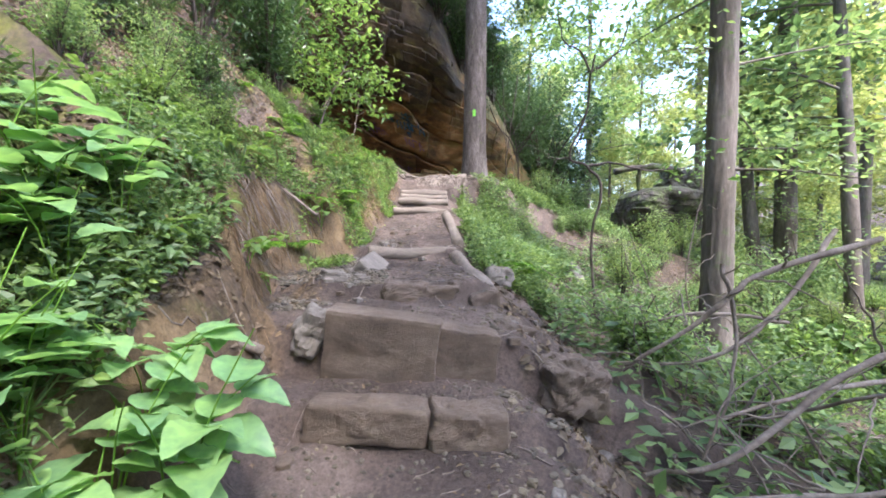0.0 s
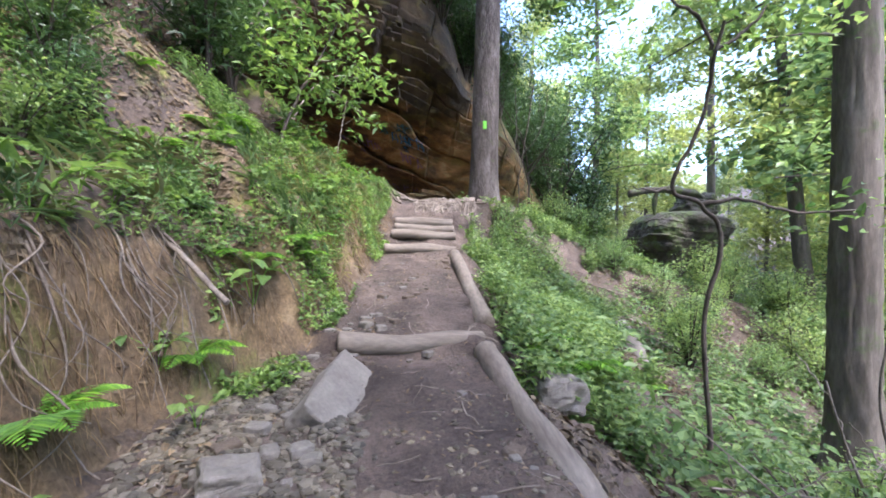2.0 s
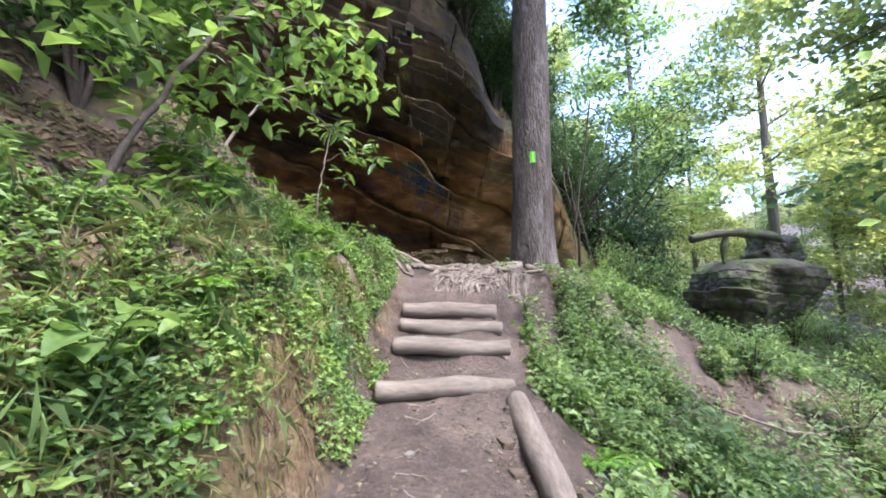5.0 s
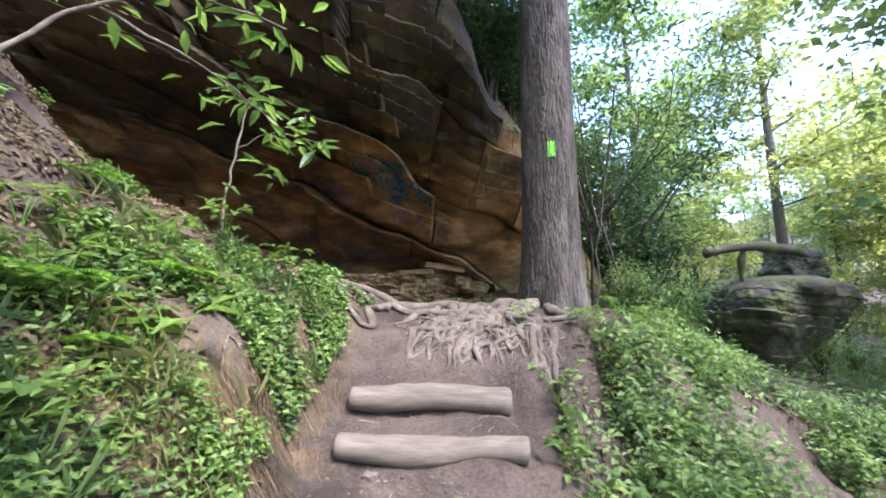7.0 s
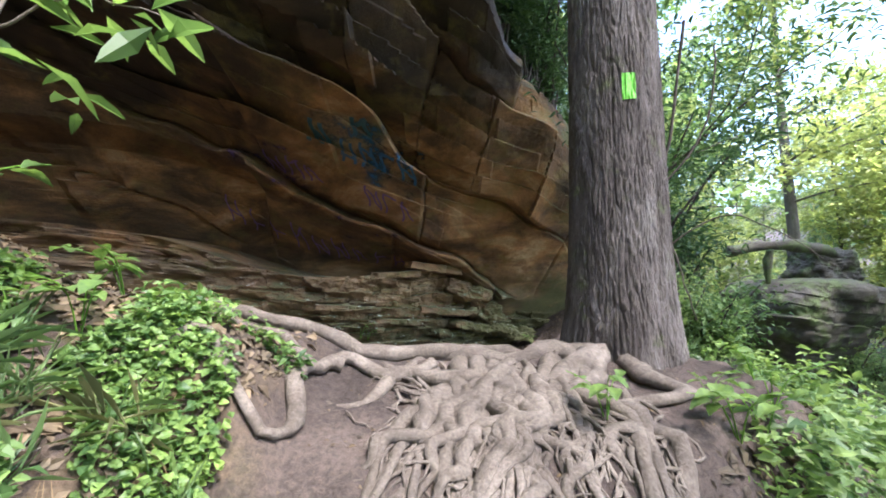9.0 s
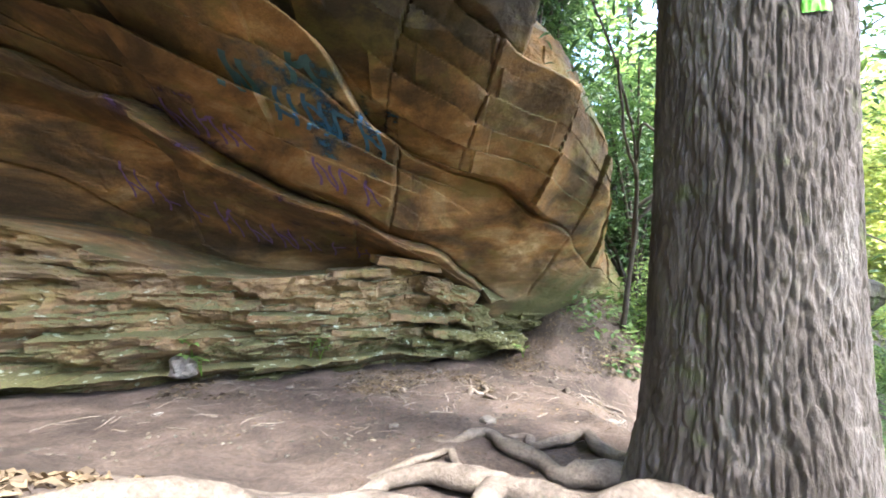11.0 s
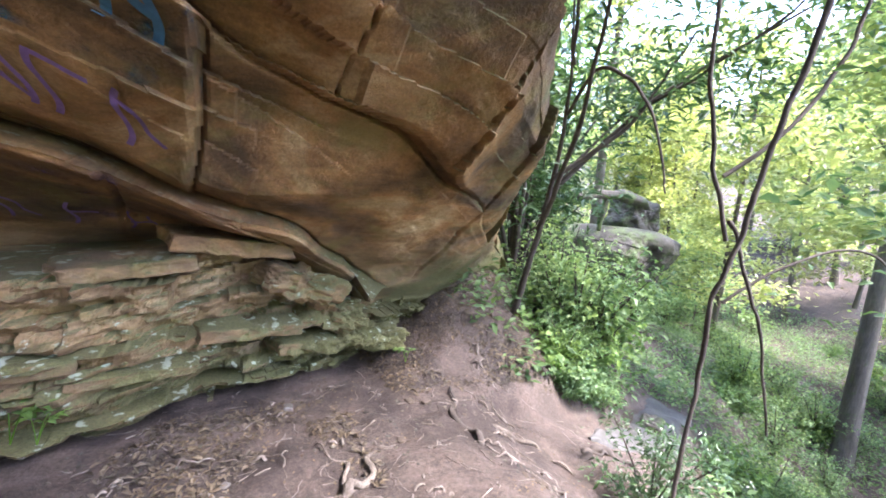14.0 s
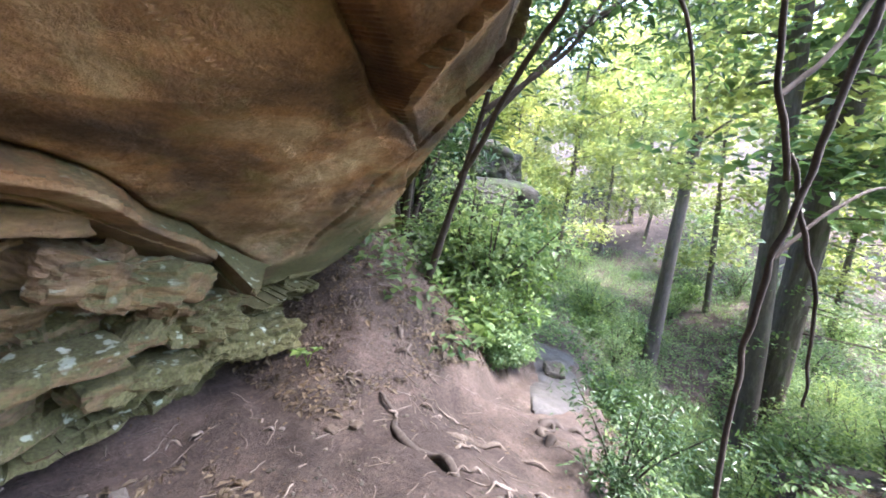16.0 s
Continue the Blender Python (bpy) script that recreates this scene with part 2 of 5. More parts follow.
# ---- ground ----
TRAIL_Y = [-40, -3, 0, 1.95, 2.0, 2.42, 2.46, 3.1, 3.16, 4.72, 4.78, 7.7, 7.78, 8.24, 8.32, 8.76, 8.82, 9.3, 9.36, 9.55, 9.9, 10.7, 11.3, 12.5, 14.0, 15.2, 40]
TRAIL_Z = [-6, -0.5, 0.02, 0.42, 0.55, 0.6, 0.84, 0.95, 1.06, 1.2, 1.32, 1.93, 2.0, 2.1, 2.22, 2.3, 2.4, 2.46, 2.58, 2.72, 2.95, 3.14, 3.05, 2.88, 2.68, 2.58, 2.5]


def left_edge(y):
    return np.interp(y, [-5, 0, 2.2, 2.8, 3.6, 4.3, 5, 7, 9, 9.6, 10.2, 10.9, 12], [-0.85, -0.85, -0.98, -1.3, -1.5, -1.32, -1.02, -1.03, -1.03, -0.95, -0.85, -0.85, -1.35])


def right_edge(y):
    return np.interp(y, [-5, 0, 2.6, 3.5, 5, 8, 9.2, 9.8, 10.4, 11.6, 13, 15], [0.6, 0.6, 0.4, 0.2, 0.16, 0.12, 0.2, 0.5, 1.3, 1.5, 1.9, 2.0])


def lower_path(x):
    """Where the trail goes on past the tree: its line and height."""
    return np.interp(x, [1, 2.2, 3.3, 4.6, 6.1, 9, 14], [13.3, 13.65, 13.85, 14.15, 14.9, 16.2, 18]), np.interp(x, [1, 2.2, 3.3, 4.6, 6.1, 9, 14, 30], [2.68, 2.4, 2.05, 1.5, 1.15, 0.4, -0.3, -3])


def ground_z(x, y):
    x, y = np.broadcast_arrays(np.asarray(x, float), np.asarray(y, float))
    base = np.interp(y + 0.05 * vnoise(x * 4, y * 0, 0, 5), TRAIL_Y, TRAIL_Z)
    base = base + 0.03 * fbm(x * 3, y * 3, 0, 4, 11) + 0.012 * fbm(x * 11, y * 11, 0, 2, 12)
    wob = 0.14 * fbm(x * 0.7, y * 1.3, 0, 4, 3)
    d = left_edge(y) - x + wob * 0.6
    bank = np.interp(d, [0, 0.12, 0.32, 0.6, 1.2, 3, 8, 30, 80], [0, 0.22, 0.78, 1.08, 1.62, 3.3, 8.5, 27, 60])
    crumble = 0.12 * fbm(x * 2.2, y * 2.2, 0, 5, 23) * smooth(d / 0.5)
    fade = 1 - smooth((y - 7.7) / (4.3 + 0.9 * np.maximum(0, -x - 3.2)))
    e = x - right_edge(y) + wob
    drop = np.interp(e, [0, 0.15, 0.5, 1, 2, 4, 8, 14, 26, 60, 150], [0, -0.1, -0.36, -0.62, -1.1, -1.85, -3.1, -4.2, -3.8, 8, 45])
    z = base + bank * fade + crumble * np.maximum(fade, 0.2) + drop + 0.07 * fbm(x * 1.3, y * 1.3, 0, 4, 31) * smooth(e / 0.5)
    yc, zc = lower_path(x)
    s = y - yc + 0.15 * vnoise(x * 1.5, y * 1.5, 0, 8)
    zb = zc + np.interp(s, [-12, -6, -3, -1.5, -0.75, -0.5, 0.45, 0.7, 1.4, 2.4, 6, 40], [-5, -3.6, -2.1, -1.0, -0.3, -0.03, 0, 0.28, 0.85, 1.35, 2.6, 9])
    zb = np.where(s > 0.45, zc + (zb - zc) * (0.35 + 0.65 * smooth((x - 1.3) / 1.5)) * (1 - 0.45 * smooth((x - 6) / 3)), zb)
    zb = zb + 0.035 * fbm(x * 2.5, y * 2.5, 0, 4, 41)
    w = smooth((x - 0.9) / 1.1) * smooth((y - 11.2) / 1.6) * (1 - smooth((x - 14) / 8))
    return z * (1 - w) + zb * w


def ground_normal(x, y, h=0.08):
    gx = (ground_z(x + h, y) - ground_z(x - h, y)) / (2 * h)
    gy = (ground_z(x, y + h) - ground_z(x, y - h)) / (2 * h)
    return unit(np.stack([-gx, -gy, np.ones_like(gx)], -1))


def axis(lo, a, b, hi, fine, growth=1.16):
    mid = list(np.arange(a, b, fine))
    for start, end, sign in ((b, hi, 1), (a, lo, -1)):
        step, p, out = fine, start, []
        while sign * (end - p) > 0:
            out.append(p)
            step *= growth
            p += sign * step
        out.append(end)
        mid = mid + out if sign > 0 else out[::-1][:-1] + mid
    return np.array(sorted(set(np.round(mid, 4))))


gx_axis = axis(-120, -3.2, 4.5, 220, 0.05)
gy_axis = axis(-120, -0.5, 16.5, 220, 0.05)
GX, GY = np.meshgrid(gx_axis, gy_axis)
GZ = ground_z(GX, GY)
gm, gn, gl, gb = material("forest_soil")
soil = tex(gn, gl, 1.5, 8, 0.68, (1, 1, 1), 0.5)
grain = tex(gn, gl, 40, 6, 0.75)
brown = ramp(gn, gl, soil.outputs[0], [(0.28, (0.028, 0.022, 0.019)), (0.5, (0.082, 0.064, 0.055)), (0.74, (0.165, 0.13, 0.108))]).outputs[0]
clay = ramp(gn, gl, tex(gn, gl, 0.8, 5, 0.6).outputs[0], [(0.34, (0, 0, 0)), (0.5, (1, 1, 1))]).outputs[0]
speckle = ramp(gn, gl, grain.outputs[0], [(0.3, (0.5, 0.5, 0.5)), (0.7, (1.35, 1.3, 1.25))]).outputs[0]
steep = gn.new("ShaderNodeNewGeometry")
sep = gn.new("ShaderNodeSeparateXYZ")
gl.new(steep.outputs["True Normal"], sep.inputs[0])
cut = ramp(gn, gl, sep.outputs[2], [(0.35, (1, 1, 1)), (0.75, (0, 0, 0))]).outputs[0]
place = gn.new("ShaderNodeSeparateXYZ")
gl.new(steep.outputs["Position"], place.inputs[0])
seam = gn.new("ShaderNodeMapRange")
seam.inputs[1].default_value, seam.inputs[2].default_value = -2.3, -1.9
gl.new(place.outputs[0], seam.inputs[0])
exposed = mix(gn, gl, 1.0, mix(gn, gl, 1.0, cut, clay, "MULTIPLY"), seam.outputs[0], "MULTIPLY")
bank = gn.new("ShaderNodeMapRange")
bank.inputs[1].default_value, bank.inputs[2].default_value = -0.95, -1.1
gl.new(place.outputs[0], bank.inputs[0])
exposed = mix(gn, gl, 1.0, exposed, bank.outputs[0], "MULTIPLY")
brown = mix(gn, gl, exposed, brown, ramp(gn, gl, soil.outputs[0], [(0.3, (0.05, 0.036, 0.022)), (0.5, (0.16, 0.114, 0.063)), (0.7, (0.3, 0.225, 0.135))]).outputs[0])
upper = gn.new("ShaderNodeMapRange")
upper.inputs[1].default_value, upper.inputs[2].default_value = -1.0, -1.3
gl.new(place.outputs[0], upper.inputs[0])
mossy = ramp(gn, gl, tex(gn, gl, 1.3, 7, 0.68).outputs[0], [(0.52, (0, 0, 0)), (0.64, (1, 1, 1))]).outputs[0]
slope = gn.new("ShaderNodeMapRange")
slope.inputs[1].default_value, slope.inputs[2].default_value = 10.5, 9.5
gl.new(place.outputs[1], slope.inputs[0])
mossy = mix(gn, gl, 1.0, mossy, slope.outputs[0], "MULTIPLY")
brown = mix(gn, gl, mix(gn, gl, 1.0, mossy, upper.outputs[0], "MULTIPLY"), brown, (0.125, 0.135, 0.035))
gl.new(mix(gn, gl, 1.0, brown, speckle, "MULTIPLY"), gb.inputs["Base Color"])
gb.inputs["Roughness"].default_value = 0.92
gb.inputs["Specular IOR Level"].default_value = 0.25
bumped(gn, gl, gb, mix(gn, gl, 0.5, soil.outputs[0], grain.outputs[0]), 0.9, 0.05)
SOIL = gm
ground = new("ground", mesh_from("ground", np.stack([GX, GY, GZ], -1).reshape(-1, 3), grid_faces(len(gy_axis), len(gx_axis)), SOIL))
tagged(ground, "brown trodden dirt trail and forest slope", "ground", kind="structure")

# ---- sandstone cliff with the shelter ----
STATIONS = []


def profile(x, *yz):
    """One upright cut through the cliff: foot, shelf top, recess, brow, step, face, lip, upper face, top, hill."""
    STATIONS.append((x, np.array(yz).reshape(-1, 2)))


profile(-12, 8.5, 3, 8.4, 5.5, 9.2, 5.7, 8.8, 6.2, 8.5, 6.4, 8.0, 7.0, 7.6, 7.5, 7.6, 9, 8.6, 11, 20, 24)
profile(-7, 11.5, 2.3, 11.4, 4.3, 12.6, 4.5, 11.8, 5.2, 11.5, 5.3, 10.6, 5.9, 10.0, 6.4, 9.9, 8, 10.6, 10, 22, 23)
profile(-4, 13.0, 2.3, 12.9, 4.25, 14.6, 4.35, 13.5, 5.35, 12.9, 5.5, 12.1, 6.0, 11.0, 6.3, 10.6, 7.6, 10.6, 9.6, 22, 22)
profile(-2.3, 14.0, 2.3, 13.85, 3.8, 15.1, 3.88, 13.9, 4.85, 13.35, 5.0, 12.5, 5.5, 11.6, 5.95, 11.1, 7.2, 11.0, 9.0, 22, 20)
profile(-1.1, 14.5, 2.2, 14.3, 3.85, 15.3, 3.9, 14.1, 4.45, 13.55, 4.6, 12.9, 5.3, 12.0, 5.85, 11.5, 7.0, 11.5, 8.6, 22, 19)
profile(-0.4, 14.85, 2.2, 14.72, 3.95, 15.2, 4.0, 14.25, 4.15, 13.85, 4.3, 13.25, 5.2, 12.3, 5.8, 11.8, 6.9, 11.9, 8.2, 22, 18)
profile(0.1, 15.1, 2.2, 14.98, 3.7, 15.2, 3.75, 14.4, 4.0, 13.9, 4.35, 13.3, 5.2, 12.55, 5.85, 12.2, 6.6, 12.6, 7.7, 22, 17)
profile(0.5, 15.4, 2.2, 15.2, 3.3, 15.2, 3.36, 14.6, 3.85, 13.95, 4.4, 13.3, 5.2, 12.8, 5.9, 12.7, 6.3, 13.7, 7.2, 22, 17)
profile(1.2, 15.9, 2.3, 15.5, 3.2, 15.2, 3.45, 14.62, 3.95, 14.1, 4.45, 13.4, 5.1, 13.15, 5.7, 13.4, 6.3, 14.6, 7.2, 23, 15)
profile(2.1, 16.3, 2.4, 15.9, 3.1, 15.5, 3.5, 14.97, 3.92, 14.5, 4.35, 14.08, 4.85, 14.15, 5.4, 14.6, 6.0, 15.6, 6.6, 24, 12)
profile(3.5, 16.9, 2.4, 16.6, 3.2, 16.4, 3.45, 16.4, 3.7, 16.5, 4.0, 16.7, 4.3, 17.0, 4.7, 17.4, 5.0, 18.0, 5.5, 25, 9)
profile(6.5, 19.5, 0.8, 19.3, 1.6, 19.2, 1.9, 19.2, 2.2, 19.3, 2.5, 19.5, 2.8, 19.8, 3.1, 20.2, 3.4, 21.0, 3.8, 28, 6)
SX = np.array([s[0] for s in STATIONS])
SP = np.stack([s[1] for s in STATIONS])


def cliff(x, k):
    """Smooth cliff surface before weathering: y and z at place x along it and knot k up it."""
    x, k = np.broadcast_arrays(np.asarray(x, float), np.asarray(k, float))
    i = np.clip(np.searchsorted(SX, x) - 1, 0, len(SX) - 2)
    f = (x - SX[i]) / (SX[i + 1] - SX[i])
    j = np.clip(k.astype(int), 0, 8)
    g = k - j
    out = []
    for c in (0, 1):
        tab = SP[..., c]
        im, ip = np.maximum(i - 1, 0), np.minimum(i + 2, len(SX) - 1)
        v = []
        for jj in (j, j + 1):
            p0, p1, p2, p3 = tab[im, jj], tab[i, jj], tab[i + 1, jj], tab[ip, jj]
            t1, t2 = (p2 - p0) / (SX[i + 1] - SX[im]), (p3 - p1) / (SX[ip] - SX[i])
            h = SX[i + 1] - SX[i]
            v.append((2 * f ** 3 - 3 * f ** 2 + 1) * p1 + (f ** 3 - 2 * f ** 2 + f) * h * t1 + (3 * f ** 2 - 2 * f ** 3) * p2 + (f ** 3 - f ** 2) * h * t2)
        out.append(v[0] * (1 - g) + v[1] * g)
    return out[0], out[1]


def beds(lay, x, run, seed):
    """Layer and block numbers of broken beds, and how near a joint is."""
    li = np.floor(lay).astype(np.int64)
    run = run * (0.5 + 1.2 * lattice(li, li * 0, 0, seed))
    col = x / run + 5 * lattice(li, li * 0, 1, seed)
    ci = np.floor(col).astype(np.int64)
    edge = np.minimum(np.minimum(lay - li, 1 - (lay - li)) * 1.0, np.minimum(col - ci, 1 - (col - ci)) * 2.0)
    return li, ci, lay - li - 0.5, col - ci - 0.5, edge


def weathered(x, k):
    y, z = cliff(x, k)
    low = 1 - smooth((k - 1.0) / 0.4)
    high = smooth((k - 2.0) / 0.5)
    warp = 0.5 * fbm(x * 0.7, z * 0.9, 0, 3, 51)
    # thick and thin shelves below, broken along their fronts
    a, b, u, v, e = beds(z / 0.2 + warp + 0.12 * x, x + 0.3 * warp, 0.8, 52)
    shelf = 0.34 * (lattice(a, b, 3, 53) - 0.45) + 0.1 * u
    a, b, u, v, e = beds(z / 0.06 + warp * 2, x, 0.45, 54)
    shelf = shelf + 0.11 * (lattice(a, b, 4, 55) - 0.5) + 0.09 * fbm(x * 4, z * 7, 0, 5, 59)
    # slanting blocks above: beds that dip along the face, cut by upright joints
    a, b, u, v, e = beds((z + 0.42 * x) / 1.0 + warp * 0.4, x - 0.2 * z + 0.15 * warp, 1.5, 56)
    face = 0.32 * (lattice(a, b, 5, 57) - 0.5) + 0.55 * u * (lattice(a, b, 6, 57) - 0.15) + 0.8 * v * (lattice(a, b, 7, 58) - 0.5) - 0.06 * (1 - smooth(e / 0.035))
    face = face * (1 - 0.65 * smooth((x - 0.9) / 0.8))
    a, b, u, v, e = beds((z + 0.5 * x) / 0.36 + warp * 0.35, x - 0.3 * z, 0.7, 62)
    patchy = smooth(0.5 + 1.6 * fbm(x * 0.9, z * 0.9, 0, 2, 65)) * (1 - 0.7 * smooth((x + 0.2) / 0.7))
    face = face + patchy * (0.03 * (lattice(a, b, 5, 63) - 0.5) + 0.05 * u * lattice(a, a * 0, 6, 64))
    a, b, u, v, e = beds((z + 0.3 * x) / 0.2 + warp * 0.8, x, 1.1, 66)
    face = face + smooth((k - 4.3) / 0.5) * (1 - smooth((k - 7.2) / 0.5)) * (1 - 0.75 * smooth((x + 0.1) / 0.6)) * (0.3 * (lattice(a, b, 5, 67) - 0.5) + 0.12 * u)
    face = face + 0.045 * fbm(x * 2.2, z * 2.2, y * 2, 6, 60)
    shelf = shelf - 0.3 * smooth((0.36 - k) / 0.1)
    out = low * shelf + high * face + 0.03 * fbm(x * 1.5, z * 1.5, y, 3, 61)
    return y - out, z - 0.25 * out * high


kx = axis(-12, -3.2, 3.4, 6.5, 0.018, 1.07)
kk = np.concatenate([np.linspace(0, 1, 100), np.linspace(1, 2, 36)[1:], np.linspace(2, 3, 60)[1:], np.linspace(3, 4, 40)[1:], np.linspace(4, 5, 72)[1:], np.linspace(5, 6, 70)[1:], np.linspace(6, 7, 50)[1:], np.linspace(7, 8, 30)[1:], np.linspace(8, 9, 30)[1:]])
KX, KK = np.meshgrid(kx, kk)
CY, CZ = weathered(KX, KK)
rm, rn, rl, rb = material("sandstone")
patch = tex(rn, rl, 0.9, 8, 0.62, (1, 1, 1.6), 0.8)
streak = tex(rn, rl, 2.6, 8, 0.7, (0.8, 0.8, 3.2), 0.6)
grit = tex(rn, rl, 55, 5, 0.7)
rock = ramp(rn, rl, patch.outputs[0], [(0.3, (0.045, 0.03, 0.02)), (0.44, (0.13, 0.077, 0.038)), (0.56, (0.31, 0.165, 0.063)), (0.7, (0.5, 0.36, 0.19))]).outputs[0]
rock = mix(rn, rl, 0.75, rock, ramp(rn, rl, streak.outputs[0], [(0.3, (0.45, 0.42, 0.4)), (0.55, (1.0, 0.98, 0.95)), (0.75, (1.5, 1.35, 1.15))]).outputs[0], "MULTIPLY")
rock = mix(rn, rl, 0.7, rock, ramp(rn, rl, grit.outputs[0], [(0.3, (0.6, 0.6, 0.6)), (0.7, (1.3, 1.3, 1.3))]).outputs[0], "MULTIPLY")
rgeo = rn.new("ShaderNodeNewGeometry")
rsep = rn.new("ShaderNodeSeparateXYZ")
rl.new(rgeo.outputs["Normal"], rsep.inputs[0])
# convex edges: wear, plus the highlights on ledges painted into the colour
worn = ramp(rn, rl, rgeo.outputs["Pointiness"], [(0.525, (0, 0, 0)), (0.6, (0.4, 0.4, 0.4))]).outputs[0]
rock = mix(rn, rl, worn, rock, (0.46, 0.33, 0.17))
strata = rn.new("ShaderNodeMapRange")
rpos = rn.new("ShaderNodeSeparateXYZ")
rl.new(rgeo.outputs["Position"], rpos.inputs[0])
for i_, v_ in ((1, 4.15), (2, 3.85), (3, 0.0), (4, 0.55)):
    strata.inputs[i_].default_value = v_
rl.new(rpos.outputs[2], strata.inputs[0])
ledge = ramp(rn, rl, streak.outputs[0], [(0.3, (0.06, 0.045, 0.03)), (0.5, (0.18, 0.135, 0.078)), (0.72, (0.37, 0.29, 0.17))]).outputs[0]
rock = mix(rn, rl, strata.outputs[0], rock, ledge)
# black-stained upper face, darkened further to paint in the shade under the canopy
upper_shade = rn.new("ShaderNodeMapRange")
for i_, v_ in ((1, 5.3), (2, 6.0), (3, -0.25), (4, 0.32)):
    upper_shade.inputs[i_].default_value = v_
rl.new(rpos.outputs[2], upper_shade.inputs[0])
shelter_side = rn.new("ShaderNodeMapRange")
for i_, v_ in ((1, 1.0), (2, 0.3), (3, -0.5), (4, 0.0)):
    shelter_side.inputs[i_].default_value = v_
rl.new(rpos.outputs[0], shelter_side.inputs[0])
shade_stain = rn.new("ShaderNodeMath")
rl.new(upper_shade.outputs[0], shade_stain.inputs[0])
rl.new(shelter_side.outputs[0], shade_stain.inputs[1])
shade_stain_noise = rn.new("ShaderNodeMath")
rl.new(shade_stain.outputs[0], shade_stain_noise.inputs[0])
rl.new(tex(rn, rl, 0.8, 7, 0.65, (1, 1, 0.45)).outputs[0], shade_stain_noise.inputs[1])
rock = mix(rn, rl, ramp(rn, rl, shade_stain_noise.outputs[0], [(0.5, (0, 0, 0)), (0.68, (0.8, 0.8, 0.8))]).outputs[0], rock, (0.03, 0.024, 0.019))
sulphur = ramp(rn, rl, tex(rn, rl, 1.7, 7, 0.7, (1, 1, 1.5)).outputs[0], [(0.52, (0, 0, 0)), (0.66, (0.65, 0.65, 0.65))]).outputs[0]
rock = mix(rn, rl, sulphur, rock, (0.17, 0.135, 0.04))
lowz = rn.new("ShaderNodeMapRange")
for i_, v_ in ((1, 4.0), (2, 2.9), (3, 0.0), (4, 0.42)):
    lowz.inputs[i_].default_value = v_
rl.new(rpos.outputs[2], lowz.inputs[0])
upness = rn.new("ShaderNodeMapRange")
for i_, v_ in ((1, -0.2), (2, 0.9), (3, 0.0), (4, 0.35)):
    upness.inputs[i_].default_value = v_
rl.new(rsep.outputs[2], upness.inputs[0])
added = rn.new("ShaderNodeMath")
rl.new(lowz.outputs[0], added.inputs[0])
rl.new(upness.outputs[0], added.inputs[1])
growth = rn.new("ShaderNodeMath")
damp = rn.new("ShaderNodeMapRange")
for i_, v_ in ((1, 0.2), (2, 1.6), (3, 0.0), (4, 0.32)):
    damp.inputs[i_].default_value = v_
rl.new(rpos.outputs[0], damp.inputs[0])
wet = rn.new("ShaderNodeMath")
rl.new(added.outputs[0], wet.inputs[0])
rl.new(damp.outputs[0], wet.inputs[1])
rl.new(wet.outputs[0], growth.inputs[0])
mossn = tex(rn, rl, 1.8, 8, 0.7)
rl.new(mossn.outputs[0], growth.inputs[1])
mk = ramp(rn, rl, growth.outputs[0], [(0.82, (0, 0, 0)), (1.1, (0.85, 0.85, 0.85))]).outputs[0]
rock = mix(rn, rl, mk, rock, mix(rn, rl, 1.0, (0.105, 0.11, 0.042), ramp(rn, rl, grit.outputs[0], [(0.3, (0.4, 0.4, 0.4)), (0.7, (1.5, 1.5, 1.5))]).outputs[0], "MULTIPLY"))
lich = ramp(rn, rl, tex(rn, rl, 9, 3, 0.55).outputs[0], [(0.62, (0, 0, 0)), (0.66, (1, 1, 1))]).outputs[0]
lichmask = ramp(rn, rl, added.outputs[0], [(0.28, (0, 0, 0)), (0.5, (0.8, 0.8, 0.8))]).outputs[0]
rock = mix(rn, rl, mix(rn, rl, 1.0, lich, lichmask, "MULTIPLY"), rock, (0.42, 0.46, 0.36))
rl.new(rock, rb.inputs["Base Color"])
rb.inputs["Roughness"].default_value = 0.8
rb.inputs["Specular IOR Level"].default_value = 0.35
bumped(rn, rl, rb, mix(rn, rl, 0.35, streak.outputs[0], grit.outputs[0]), 0.9, 0.04)
SANDSTONE = rm
cliff_rock = new("cliff", mesh_from("cliff", np.stack([KX, CY, CZ], -1).reshape(-1, 3), grid_faces(len(kk), len(kx)), SANDSTONE, False))
tagged(cliff_rock, "overhanging brown sandstone cliff with mossy layered shelf", "cliff", kind="structure")

# ---- shelter tree ----
TREE = (0.86, 10.92)


